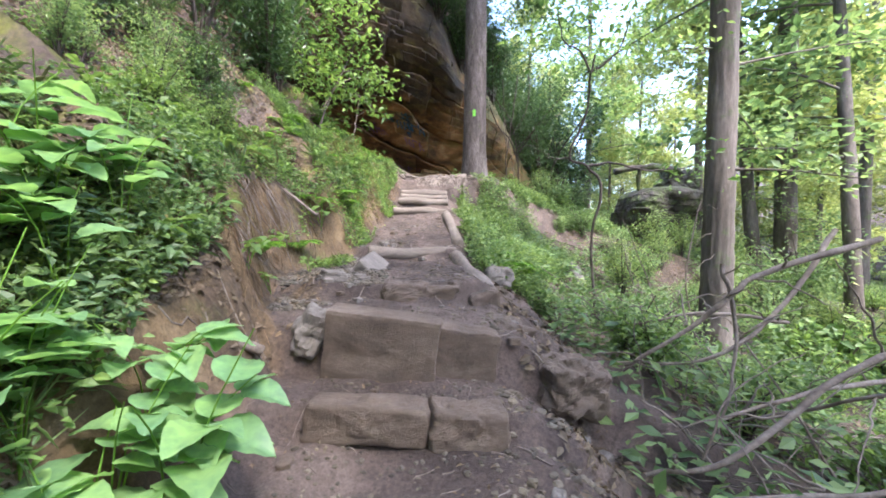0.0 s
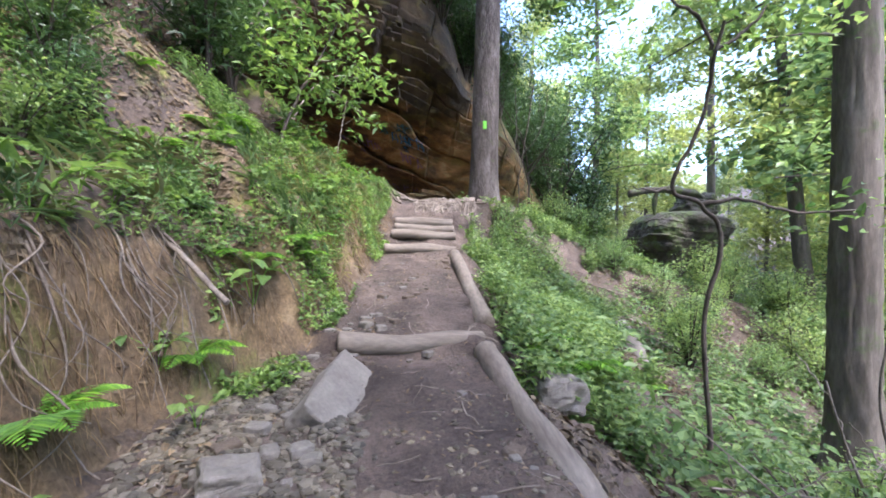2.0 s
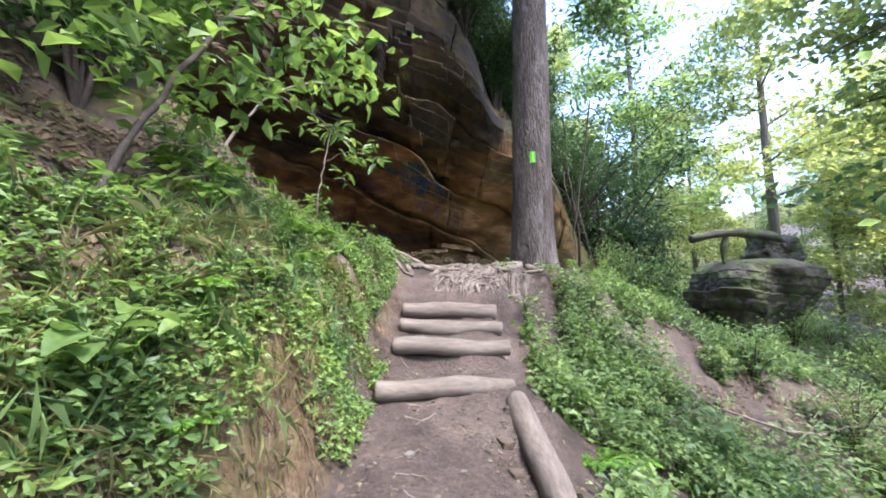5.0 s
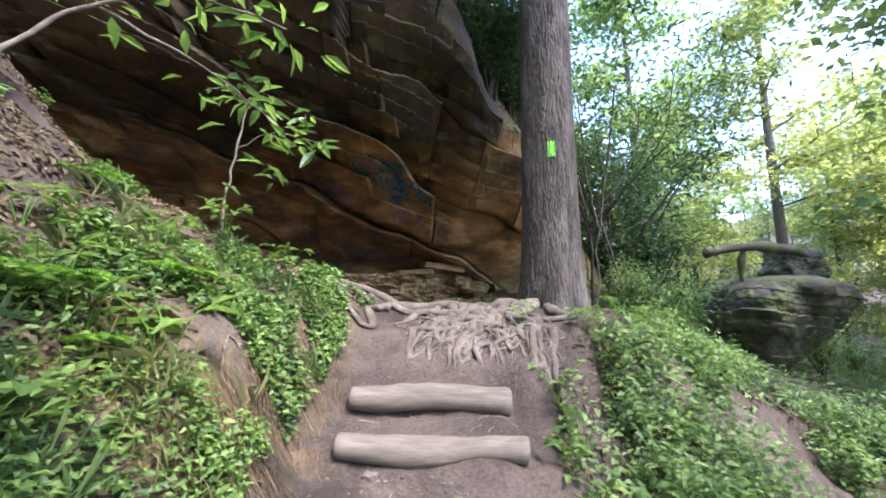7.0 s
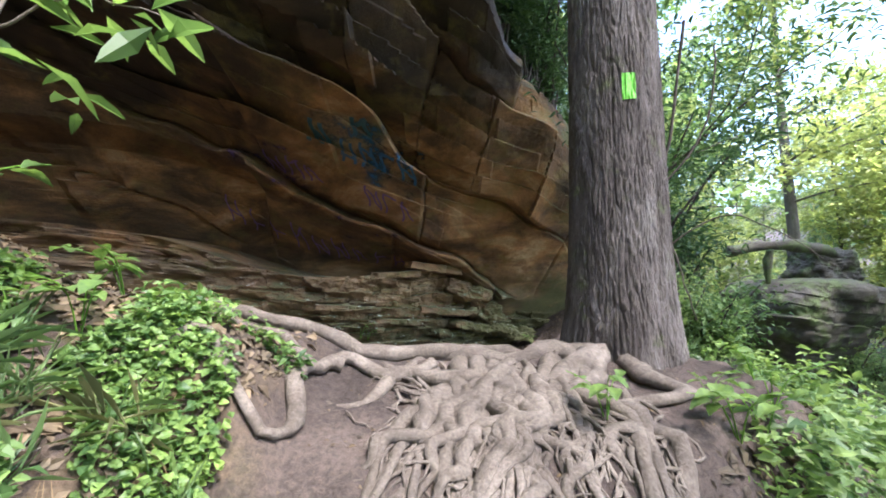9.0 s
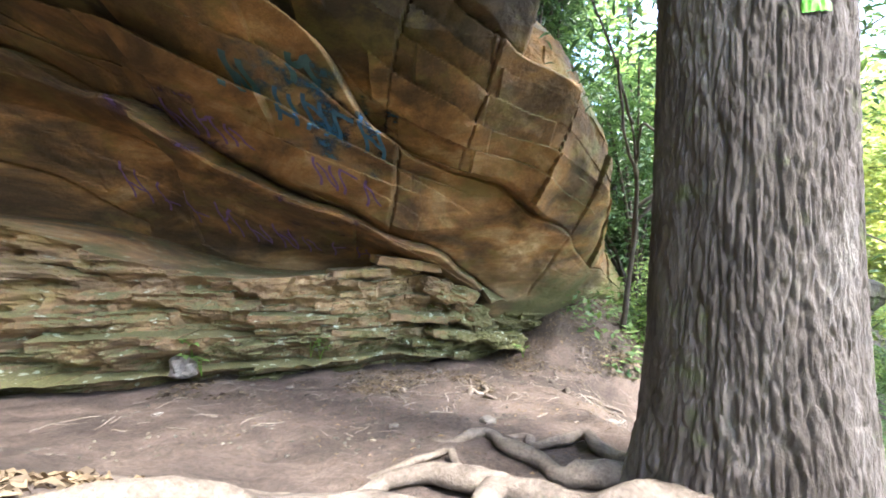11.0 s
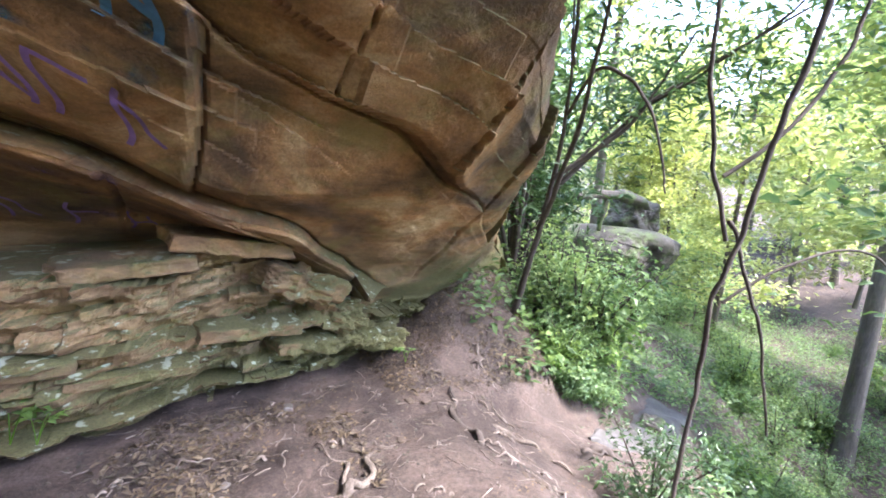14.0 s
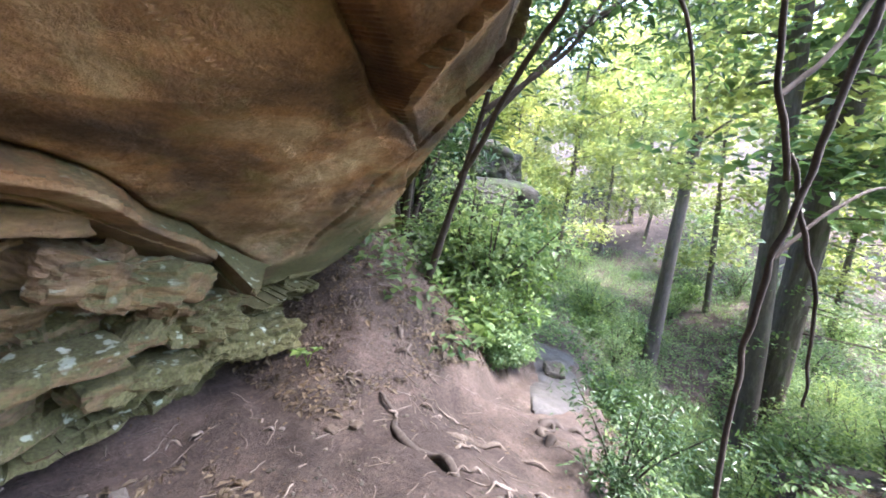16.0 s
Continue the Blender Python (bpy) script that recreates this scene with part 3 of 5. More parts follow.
def bark_radius(a, z, height, r0, r1, flare, ridge, seed):
    t = np.clip((z + 0.3) / height, 0, 1)
    r = r1 + (r0 - r1) * (1 - t) + flare * np.exp(-np.maximum(z, -0.3) * 2.6) * (1 + 0.35 * np.cos(a * 4 + 1) + 0.2 * np.cos(a * 7))
    n1 = vnoise(np.cos(a) * 4.5 + 9, np.sin(a) * 4.5 + 9 + 0.5 * z, z * 1.1, seed + 1)
    wig = 0.3 * vnoise(np.cos(a) * 6, np.sin(a) * 6, z * 5, seed + 4)
    n2 = vnoise(np.cos(a) * 12 + 20 + wig * 0.8, np.sin(a) * 12 + 20 + wig * 0.8, z * 3.2 + n1, seed + 2)
    n3 = vnoise(np.cos(a) * 22 + 40 + wig, np.sin(a) * 22 + 40, z * 9 + n2, seed + 5)
    furrow = 1.2 * np.clip(1 - np.abs(n2) * 4.5, 0, 1) + 0.7 * np.clip(1 - np.abs(n3) * 4.0, 0, 1)
    return r - ridge * furrow + ridge * 0.4 * n1 + ridge * 0.5 * vnoise(np.cos(a) * 34, np.sin(a) * 34, z * 26, seed + 3)


def trunk_mesh(name, height, r0, r1, lean, flare, material_, sides=120, rings=260, ridge=0.03, seed=0):
    """A trunk with furrowed bark: upright plates, flared foot."""
    z = (np.linspace(0, 1, rings)[:, None] ** 2.0) * height - 0.3
    a = np.linspace(0, 2 * np.pi, sides, endpoint=False)[None]
    r = bark_radius(a, z, height, r0, r1, flare, ridge, seed)
    x = r * np.cos(a) + lean[0] * np.maximum(z, 0)
    y = r * np.sin(a) + lean[1] * np.maximum(z, 0)
    return mesh_from(name, np.stack([x, y, z + 0 * a], -1).reshape(-1, 3), grid_faces(rings, sides, True), material_)


tree_z = 2.95
shelter_tree = thing("hemlock_tree", "tall furrowed grey-brown hemlock beside the steps", "tree", at=(*TREE, tree_z))
part("trunk", trunk_mesh("trunk", 16, 0.325, 0.2, (0.012, 0.0), 0.11, BARK, 560, 1000, 0.0085), shelter_tree)


def crown_points(n, centre, spread, seed):
    g = np.random.default_rng(seed)
    return np.asarray(centre) + g.normal(size=(n, 3)) * np.asarray(spread)


def leafy(at, size, aspect, material_, name, seed, flat=0.5, chips=True, droop=0.0):
    g = np.random.default_rng(seed)
    n = len(at)
    way = g.normal(size=(n, 3)) * (1, 1, flat) - (0, 0, droop)
    nor = unit(g.normal(size=(n, 3)) * (0.5, 0.5, 0.3) + (0, 0, 1))
    L = size * g.uniform(0.6, 1.3, n)
    v, f = (leaf_chips if chips else leaf_blades)(at, way, nor, L, L * aspect)
    return mesh_from(name, v, f, material_, False)


# crown mostly above the view, added and thickened to shade the trunk and cliff brow
hem_limbs, hem_spots = [], []
g_ = np.random.default_rng(19)
for i in range(46):
    h, a = 6.0 + 9.2 * i / 46, g_.uniform(0, 6.28)
    ln = g_.uniform(1.8, 4.4) * (1.15 - 0.5 * i / 46)
    d = np.array([math.cos(a), math.sin(a), g_.uniform(-0.25, 0.15)])
    p0 = np.array([0.012 * h, 0, h])
    hem_limbs.append(tube(spline([p0, p0 + d * ln * 0.5 + (0, 0, 0.1), p0 + d * ln - (0, 0, 0.25)], 7), np.linspace(0.035, 0.006, 7), 5))
    for q in range(11):
        hem_spots.append(crown_points(80, p0 + d * ln * g_.uniform(0.2, 1.0), (0.35, 0.35, 0.1), int(g_.integers(1e9))))
part("branching", mesh_from("branching", *joined(hem_limbs), BARK), shelter_tree, kind="stuff")
part("crown", leafy(np.concatenate(hem_spots), 0.17, 0.42, DEEP, "crown", 20, 0.3), shelter_tree, kind="stuff")

# ---- logs and stones of the steps ----
def step_log(name, a, b, r, label, seed, mat=PALE_WOOD):
    a, b = np.array(a, float), np.array(b, float)
    t = np.linspace(0, 1, 26)[:, None]
    p = a + (b - a) * t + np.stack([0 * t[:, 0], 0.015 * np.sin(t[:, 0] * 5 + seed), 0.012 * np.sin(t[:, 0] * 7 + seed * 2)], 1)
    mid = p.mean(0)
    ob = thing(name, label, "log", "log steps", at=tuple(mid))
    v, f = capped(p - mid, r * (1 + 0.06 * np.sin(t[:, 0] * 9 + seed)), 20, 0.14, seed, 5)
    part("log_body", mesh_from("log_body", v, f, mat), ob)
    return ob


step_log("step_log", (-0.88, 4.66, 1.27), (0.15, 4.9, 1.26), 0.075, "peeling weathered log set across the dirt trail", 1)
step_log("step_log", (-0.97, 7.66, 2.02), (0.06, 7.9, 2.01), 0.075, "grey weathered log holding the lowest log step", 2)
step_log("step_log", (-0.93, 8.3, 2.27), (0.1, 8.34, 2.24), 0.075, "grey weathered log holding a trail step", 3)
step_log("step_log", (-0.94, 8.8, 2.41), (0.09, 8.82, 2.37), 0.075, "grey weathered log holding a trail step", 4)
step_log("step_log", (-0.98, 9.3, 2.57), (0.08, 9.32, 2.53), 0.085, "thick grey log holding the top step", 5)
step_log("side_rail_log", (0.06, 7.72, 1.94), (0.2, 5.1, 1.36), 0.085, "long grey log edging the dirt trail", 6, RAIL_WOOD)
step_log("side_rail_log", (0.16, 4.72, 1.2), (0.36, 3.2, 0.98), 0.085, "short pale timber edging the trail", 7, RAIL_WOOD)


def cube_points(n):
    """A cube of side 2 cut into n x n quads a side."""
    u = np.linspace(-1, 1, n + 1)
    a, b = np.meshgrid(u, u, indexing="ij")
    o = np.ones_like(a)
    sides = [(a, b, o), (b, a, -o), (o, a, b), (-o, b, a), (b, o, a), (a, -o, b)]
    p, f = joined([(np.stack(s, -1).reshape(-1, 3), grid_faces(n + 1, n + 1)) for s in sides])
    p, back = np.unique(np.round(p, 6), axis=0, return_inverse=True)
    return p, back.reshape(-1)[f]


def stone_mesh(name, size, seed, material_, rough=0.12, round_=0.25, detail=12):
    """A worn block: a box with rounded edges and broken, uneven faces."""
    p, f = cube_points(detail)
    half = np.asarray(size) / 2
    q = p * half
    rad = round_ * half.min()
    core = np.clip(q, -(half - rad), half - rad)
    q = core + rad * unit(q - core + 1e-9 * p)
    s = 1.6 / half.mean()
    n = fbm(q[:, 0] * s + seed * 3, q[:, 1] * s, q[:, 2] * s, 4, 70 + seed)
    chip = np.minimum(0, fbm(q[:, 0] * s * 0.6 + 5, q[:, 1] * s * 0.6 + seed, q[:, 2] * s * 0.6, 2, 90 + seed) + 0.35)
    q = q + unit(p * half) * ((rough * n + 0.35 * chip) * half.min())[:, None]
    return mesh_from(name, q, f, material_, False)


def stone(name, at, size, label, seed, turn=(0, 0, 0), mat=STONE, rough=0.2, round_=0.3, detail=12, group=""):
    ob = new(name, stone_mesh(name, size, seed, mat, rough, round_, detail))
    ob.matrix_basis = pose(*at, *turn)
    return tagged(ob, label, "stone", group)


stone("step_block", (-0.37, 2.36, 0.73), (0.68, 0.2, 0.5), "tall brown sandstone block set as a step", 1, (4, 7, -3), STONE, 0.1, 0.15, 20, "stone steps")
stone("step_block", (0.12, 2.42, 0.65), (0.4, 0.2, 0.46), "brown sandstone block beside the taller step block", 2, (4, 9, 0), STONE, 0.1, 0.15, 20, "stone steps")
stone("kerb_stone", (-0.38, 1.98, 0.5), (0.62, 0.2, 0.2), "long low brown stone below the step block", 3, (0, 2, -3), STONE, 0.14, 0.25, 20, "stone steps")
stone("kerb_stone", (0.12, 1.95, 0.46), (0.38, 0.22, 0.24), "low grey-brown stone below the step block", 4, (0, 4, 4), STONE, 0.14, 0.25, 20, "stone steps")
stone("edge_stone", (-0.84, 2.5, 0.83), (0.2, 0.26, 0.32), "pale upright stone beside the step block", 5, (8, 24, 20), GREY_STONE, 0.35, 0.6)
stone("step_block", (-0.2, 3.2, 0.93), (0.6, 0.24, 0.28), "rough dark brown stone step in the trail", 6, (0, 3, 4), STONE, 0.3, 0.4, 20, "stone steps")
stone("edge_stone", (0.3, 3.15, 0.85), (0.25, 0.3, 0.35), "brown stone at the trail edge", 7, (0, 0, 20), STONE)
stone("slab", (-0.72, 4.05, 1.12), (0.3, 0.75, 0.16), "flat pale grey slab leaning along the trail", 8, (8, 40, 4), GREY_STONE, 0.2, 0.25, 18)
stone("loose_stone", (-0.92, 3.3, 1.12), (0.2, 0.16, 0.08), "flat pale grey stone lying on dirt", 9, (5, 10, 30), GREY_STONE, 0.25, 0.5)
stone("boulder", (0.8, 2.45, 0.5), (0.42, 0.36, 0.34), "squat brown boulder below the trail edge", 10, (0, 5, 15), STONE, 0.3, 0.6, 20)
stone("edge_stone", (0.44, 2.75, 0.76), (0.3, 0.26, 0.18), "dark mossy stone at the trail edge", 11, (10, 12, 30), STONE, 0.3, 0.4)
stone("edge_stone", (0.62, 4.55, 1.0), (0.34, 0.3, 0.22), "flat tan stone half buried in plants", 12, (0, 8, 10), GREY_STONE, 0.25, 0.5)

SLABS = [(-0.35, 14.7, 3.98, 0.9, 0.5, 0.12, 6), (-0.95, 14.42, 3.86, 0.7, 0.4, 0.1, -4), (0.2, 14.9, 3.62, 0.7, 0.5, 0.22, 14), (0.5, 15.05, 3.3, 0.6, 0.5, 0.26, 18), (0.75, 15.15, 3.02, 0.5, 0.45, 0.22, 12), (1.1, 15.3, 2.9, 0.55, 0.4, 0.2, 8),
         (-0.2, 14.66, 3.3, 0.8, 0.3, 0.1, 5), (0.25, 14.9, 3.05, 0.6, 0.35, 0.12, 9), (-1.6, 14.1, 3.35, 0.9, 0.3, 0.09, 3), (-0.9, 14.4, 3.15, 0.7, 0.3, 0.08, 4)]
for i, (x, y, z, a, b, c, t) in enumerate(SLABS):
    stone("rock_slab", (x, y, z), (a, b, c), "broken sandstone slab on the cliff shelf", 130 + i, (4, t, 18), SANDSTONE, 0.9, 0.35, 24, "broken slabs")
stone("loose_stone", (5.2, 14.5, 1.4), (0.45, 0.3, 0.2), "dark stone lying on the lower path", 150, (0, 0, 30), GREY_ROCK, 0.3, 0.5)
stone("loose_stone", (-2.55, 13.75, 2.9), (0.22, 0.2, 0.18), "grey stone at the foot of the cliff", 151, (0, 0, 30), GREY_STONE, 0.3, 0.5)

# ---- far boulder ----
def wedge_boulder():
    """A huge block, undercut below and pointed to one side, cut by beds."""
    p, f = cube_points(70)
    d = unit(p)
    q = d * (1 / (np.abs(d) ** 5).sum(1) ** 0.2)[:, None]
    x, y, z = q[:, 0] * 2.0, q[:, 1] * 1.8, q[:, 2] * 1.65
    under = np.clip((0.55 - z) / 1.9, 0, 1)
    x = x * (1 - 0.72 * under) - 0.85 * under + 0.1
    y = y * (1 - 0.5 * under)
    z = z - 0.12 * np.maximum(x, 0) * (z > 0)
    bed = np.floor((z + 0.12 * x) / 0.33 + 0.3 * vnoise(x, y, 0, 3)).astype(np.int64)
    step = 1 + 0.09 * (lattice(bed, bed * 0, 0, 4) - 0.5) + 0.2 * fbm(x * 0.6, y * 0.6, z * 0.6, 5, 6)
    return mesh_from("boulder", np.stack([x * step, y * step, z], 1), f, GREY_ROCK, False)


big_boulder = new("boulder", wedge_boulder())
big_boulder.matrix_basis = pose(11.2, 20.4, 2.5, 0, 0, 8)
tagged(big_boulder, "huge undercut grey sandstone boulder among the trees", "boulder")
hump = new("boulder", stone_mesh("boulder", (1.9, 1.3, 1.5), 33, GREY_ROCK, 0.4, 0.9, 24))
hump.matrix_basis = pose(12.1, 20.3, 4.35, 0, 24, 10)
tagged(hump, "rounded grey rock lying on top of the huge boulder", "boulder")
arch = thing("dead_tree", "dark dead trunk lying on top of the huge boulder", "log", at=(10.1, 19.6, 5.0))
for name_, pts_, r0_, r1_ in (("trunk", [(-1.5, 0.1, -0.05), (-0.4, 0, 0.1), (0.6, 0, 0.12), (1.6, 0.1, -0.02), (2.5, 0.3, -0.35)], 0.17, 0.15), ("limb", [(-0.2, 0, 0.15), (-0.3, 0.1, -0.3), (-0.25, 0.2, -1.0)], 0.13, 0.1)):
    part(name_, mesh_from(name_, *capped(spline(pts_, 30), np.linspace(r0_, r1_, 30), 14, 0.5, 31, 2), GREY_ROCK), arch)

# ---- forest ----
def forest_tree(seed, height, r, bare, mat, spread, leaves, name, label):
    g = np.random.default_rng(seed)
    ob = thing(name, label, "tree", "forest trees")
    n = 26
    t = np.linspace(0, 1, n)
    bend = np.stack([0.35 * np.sin(t * 2.4 + seed) * t, 0.35 * np.cos(t * 2 + seed) * t - 0.0, t * height - 0.6], 1)
    pieces = [tube(bend, r * (1 - 0.8 * t) + 0.35 * r * np.exp(-t * 40), 14, 0.1, seed, 3)]
    part("trunk", mesh_from("trunk", *pieces[0], FAR_BARK), ob)
    limbs, spots = [], []
    for i in range(22):
        k = bare + (0.97 - bare) * (i + g.uniform(0, 0.8)) / 22
        p0 = np.array([np.interp(k, t, bend[:, c]) for c in range(3)])
        a = g.uniform(0, 2 * np.pi)
        ln = spread * (1.1 - 0.7 * k) * g.uniform(0.6, 1.2)
        d = np.array([math.cos(a), math.sin(a), g.uniform(0.05, 0.5)])
        p = np.stack([p0, p0 + d * ln * 0.5, p0 + d * ln + (0, 0, -0.1 * ln)])
        limbs.append(tube(spline(p, 7), np.linspace(r * 0.22, 0.012, 7), 5))
        for q in range(5):
            c = p0 + d * ln * g.uniform(0.35, 1.05) + g.normal(size=3) * 0.25
            spots.append(crown_points(leaves // 110, c, (0.6, 0.6, 0.22), int(g.integers(1e9))))
    part("branching", mesh_from("branching", *joined(limbs), FAR_BARK), ob, kind="stuff")
    part("crown", leafy(np.concatenate(spots), 0.24, 0.6, mat, "crown", seed, 0.5), ob, kind="stuff")
    return ob


def bush(seed, size, mat, leaves, leaf, aspect, name, label, stems=9):
    g = np.random.default_rng(seed)
    ob = thing(name, label, "bush", "undergrowth bushes")
    st, spots = [], []
    for i in range(stems):
        a, reach = g.uniform(0, 2 * np.pi), g.uniform(0.2, 1) * size[0]
        top = np.array([math.cos(a) * reach, math.sin(a) * reach, size[1] * g.uniform(0.55, 1)])
        p = spline([(0, 0, -0.1), top * (0.3, 0.3, 0.5), top], 8)
        st.append(tube(p, np.linspace(0.018, 0.005, 8) * (0.6 + size[1] * 0.4), 5))
        for q in range(7):
            f = g.uniform(0.35, 1.05)
            c = np.array([np.interp(f, np.linspace(0, 1, 8), p[:, j]) for j in range(3)])
            spots.append(crown_points(leaves // (stems * 7), c, np.array((0.2, 0.2, 0.1)) * (0.35 + 0.65 * size[0]), int(g.integers(1e9))))
    part("branching", mesh_from("branching", *joined(st), DARK_TWIG), ob, kind="stuff")
    part("foliage", leafy(np.concatenate(spots), leaf, aspect, mat, "foliage", seed, 0.45, False), ob, kind="stuff")
    return ob


def strew(makers, spots, height_of=ground_z, scale=(0.8, 1.2), seed=0):
    """Copies of the given things on the ground at the spots; the first use of each is the thing itself."""
    g = np.random.default_rng(seed)
    used = set()
    for i, (x, y) in enumerate(spots):
        k = int(g.integers(len(makers)))
        s = g.uniform(*scale)
        m = pose(x, y, float(height_of(x, y)), g.uniform(-4, 4), g.uniform(-4, 4), g.uniform(0, 360)) @ Matrix.Scale(s, 4)
        if k in used:
            ob = copy_thing(makers[k], m)
            ob.scale = (s, s, s)
        else:
            makers[k].matrix_basis = m
            used.add(k)


trees = [forest_tree(1, 17, 0.2, 0.3, CANOPY, 3.2, 8500, "forest_tree", "slender grey-barked tree with bright green crown"),
         forest_tree(2, 20, 0.26, 0.35, SUNLIT, 3.6, 9000, "forest_tree", "tall grey-barked tree with crown coloured a sunlit yellow-green"),
         forest_tree(3, 15, 0.14, 0.18, SUNLIT, 2.8, 8000, "forest_tree", "thin young tree with yellow-green leaves"),
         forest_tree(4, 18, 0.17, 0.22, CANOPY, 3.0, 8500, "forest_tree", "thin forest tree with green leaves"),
         forest_tree(5, 7, 0.06, 0.1, SUNLIT, 2.6, 3300, "understory_tree", "small understory tree with yellow-green leaves"),
         forest_tree(6, 6, 0.05, 0.08, CANOPY, 2.4, 3300, "understory_tree", "small leafy green understory tree")]
spots = []
g_ = np.random.default_rng(12)
while len(spots) < 72:
    x, y = g_.uniform(6, 44) ** 1.0, g_.uniform(-8, 60)
    gap = min(np.hypot(x + 0.4 - 10.6 * f, y - 5 - 13.5 * f) for f in np.linspace(0, 1, 15))
    if gap > 2.6 and all((x - a) ** 2 + (y - b) ** 2 > 5.5 for a, b in spots) and not (7 < x < 14 and 15 < y < 24):
        spots.append((x, y))
strew(trees, spots, seed=5, scale=(0.75, 1.15))
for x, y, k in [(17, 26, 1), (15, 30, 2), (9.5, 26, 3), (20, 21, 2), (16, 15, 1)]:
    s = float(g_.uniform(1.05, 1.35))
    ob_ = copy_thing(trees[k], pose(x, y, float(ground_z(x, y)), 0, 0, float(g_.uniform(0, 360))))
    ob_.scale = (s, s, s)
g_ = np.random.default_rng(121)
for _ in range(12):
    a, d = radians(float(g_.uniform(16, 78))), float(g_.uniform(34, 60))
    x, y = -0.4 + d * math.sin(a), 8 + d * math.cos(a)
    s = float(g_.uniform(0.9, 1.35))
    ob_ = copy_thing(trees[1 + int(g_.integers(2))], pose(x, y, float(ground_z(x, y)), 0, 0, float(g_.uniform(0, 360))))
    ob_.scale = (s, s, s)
# mostly unseen trees, added to keep sky light off the cliff and bank
hill_shade_spots = [(-6, 2), (-8, 6), (-5, -3), (-10, 0), (-9, -6), (-13, 4), (-7, -9), (1.5, -6), (4, -9), (-4.5, 0.5), (-5.5, 4.5), (-3.5, -5), (-7, -2), (-9, 3), (-11, 7), (-6.5, 7.5), (-1.5, -9), (-3, -12), (7, -12)]
for (x, y) in hill_shade_spots:
    copy_thing(trees[int(g_.integers(4))], pose(x, y, float(ground_z(x, y)), 0, 0, float(g_.uniform(0, 360))))


def plain_tree(x, y, r, height, lean, label, name="forest_tree"):
    ob = thing(name, label, "tree", "forest trees", at=(x, y, float(ground_z(x, y))))
    part("trunk", trunk_mesh("trunk", height, r, r * 0.6, lean, r * 0.3, FAR_BARK, 40, 90, r * 0.08, int(x * 10)), ob)
    g = np.random.default_rng(int(x * 100))
    sp, limbs = [], []
    for i in range(40):
        h, a, ln = g.uniform(2.2, height * 0.95), g.uniform(0, 6.28), g.uniform(0.8, 2.6)
        p0 = np.array([lean[0] * h, lean[1] * h, h])
        d = np.array([math.cos(a), math.sin(a), g.uniform(-0.25, 0.2)])
        limbs.append(tube(spline([p0, p0 + d * ln * 0.5, p0 + d * ln - (0, 0, 0.1)], 6), np.linspace(r * 0.1, 0.006, 6), 5))
        for q in range(4):
            sp.append(crown_points(45, p0 + d * ln * g.uniform(0.3, 1), (0.3, 0.3, 0.1), int(g.integers(1e9))))
    part("branching", mesh_from("branching", *joined(limbs), FAR_BARK), ob, kind="stuff")
    part("crown", leafy(np.concatenate(sp), 0.1, 0.5, CANOPY, "crown", int(x * 7), 0.4), ob, kind="stuff")
    return ob


plain_tree(4.1, 5.9, 0.22, 16, (0.02, 0.0), "straight dark-trunked tree with leafy side shoots")
plain_tree(10.3, 11.8, 0.3, 18, (0.0, 0.0), "straight dark-trunked forest tree")

rhodo = [bush(11, (1.0, 1.9), DEEP, 1500, 0.13, 0.3, "rhododendron", "dense dark green rhododendron bush"),
         bush(12, (1.2, 2.4), DEEP, 1800, 0.13, 0.3, "rhododendron", "tall dark green rhododendron bush")]
green = [bush(13, (0.7, 1.1), COVER, 900, 0.09, 0.5, "shrub", "leafy bright green shrub"),
         bush(14, (0.9, 1.6), CANOPY, 1200, 0.09, 0.5, "shrub", "tall loose green shrub"),
         bush(15, (0.6, 0.9), FRESH, 800, 0.1, 0.55, "shrub", "low fresh green shrub")]


def cliff_top(x, y):
    ks = np.linspace(8, 9, 40)
    ys, zs = weathered(np.full(40, float(x)), ks)
    return float(np.interp(y, ys, zs)) - 0.05


def brow(x):
    return float(cliff(np.array(float(x)), np.array(8.0))[0])


g_ = np.random.default_rng(21)
tops = []
for _ in range(60):
    x = g_.uniform(-7, 3.8)
    tops.append((x, brow(x) + 0.25 + g_.uniform(0, 1) ** 2 * 6))
strew(rhodo, tops, cliff_top, (0.8, 1.5), 3)
for x, y, s in [(3.4, 17.2, 1.6), (4.3, 17.0, 2.0), (5.2, 17.8, 2.0), (6.2, 18.6, 1.6), (4.8, 18.6, 2.2), (3.0, 17.6, 1.5), (-3, 7.2, 1.1), (-2.8, 6.3, 1.0), (-3.6, 8.2, 1.2), (-3.2, 5.2, 1.0), (-4.2, 7, 1.2), (2.6, 12.9, 0.45)]:
    ob_ = copy_thing(rhodo[int(g_.integers(2))], pose(x, y, float(max(ground_z(x, y), 0)), 0, 0, float(g_.uniform(0, 360))))
    ob_.scale = (s, s, s)
sp2 = []
while len(sp2) < 110:
    x, y = g_.uniform(1.8, 26), g_.uniform(-3, 34)
    near_path = y > 11 and abs(y - float(lower_path(np.array(x))[0])) < 0.9 and x < 9
    gap = min(np.hypot(x + 0.4 - 12.2 * f, y - 5 - 15 * f) for f in np.linspace(0, 0.85, 15))
    if gap > 1.7 and not near_path and not (6 < x < 12 and 12 < y < 18) and not (x < 7 and 6.5 < y < 16) and not (y > 15.5 and x < 5) and not (x < 3 and y < 5):
        sp2.append((x, y))
strew(green, sp2, seed=9, scale=(0.7, 1.5))
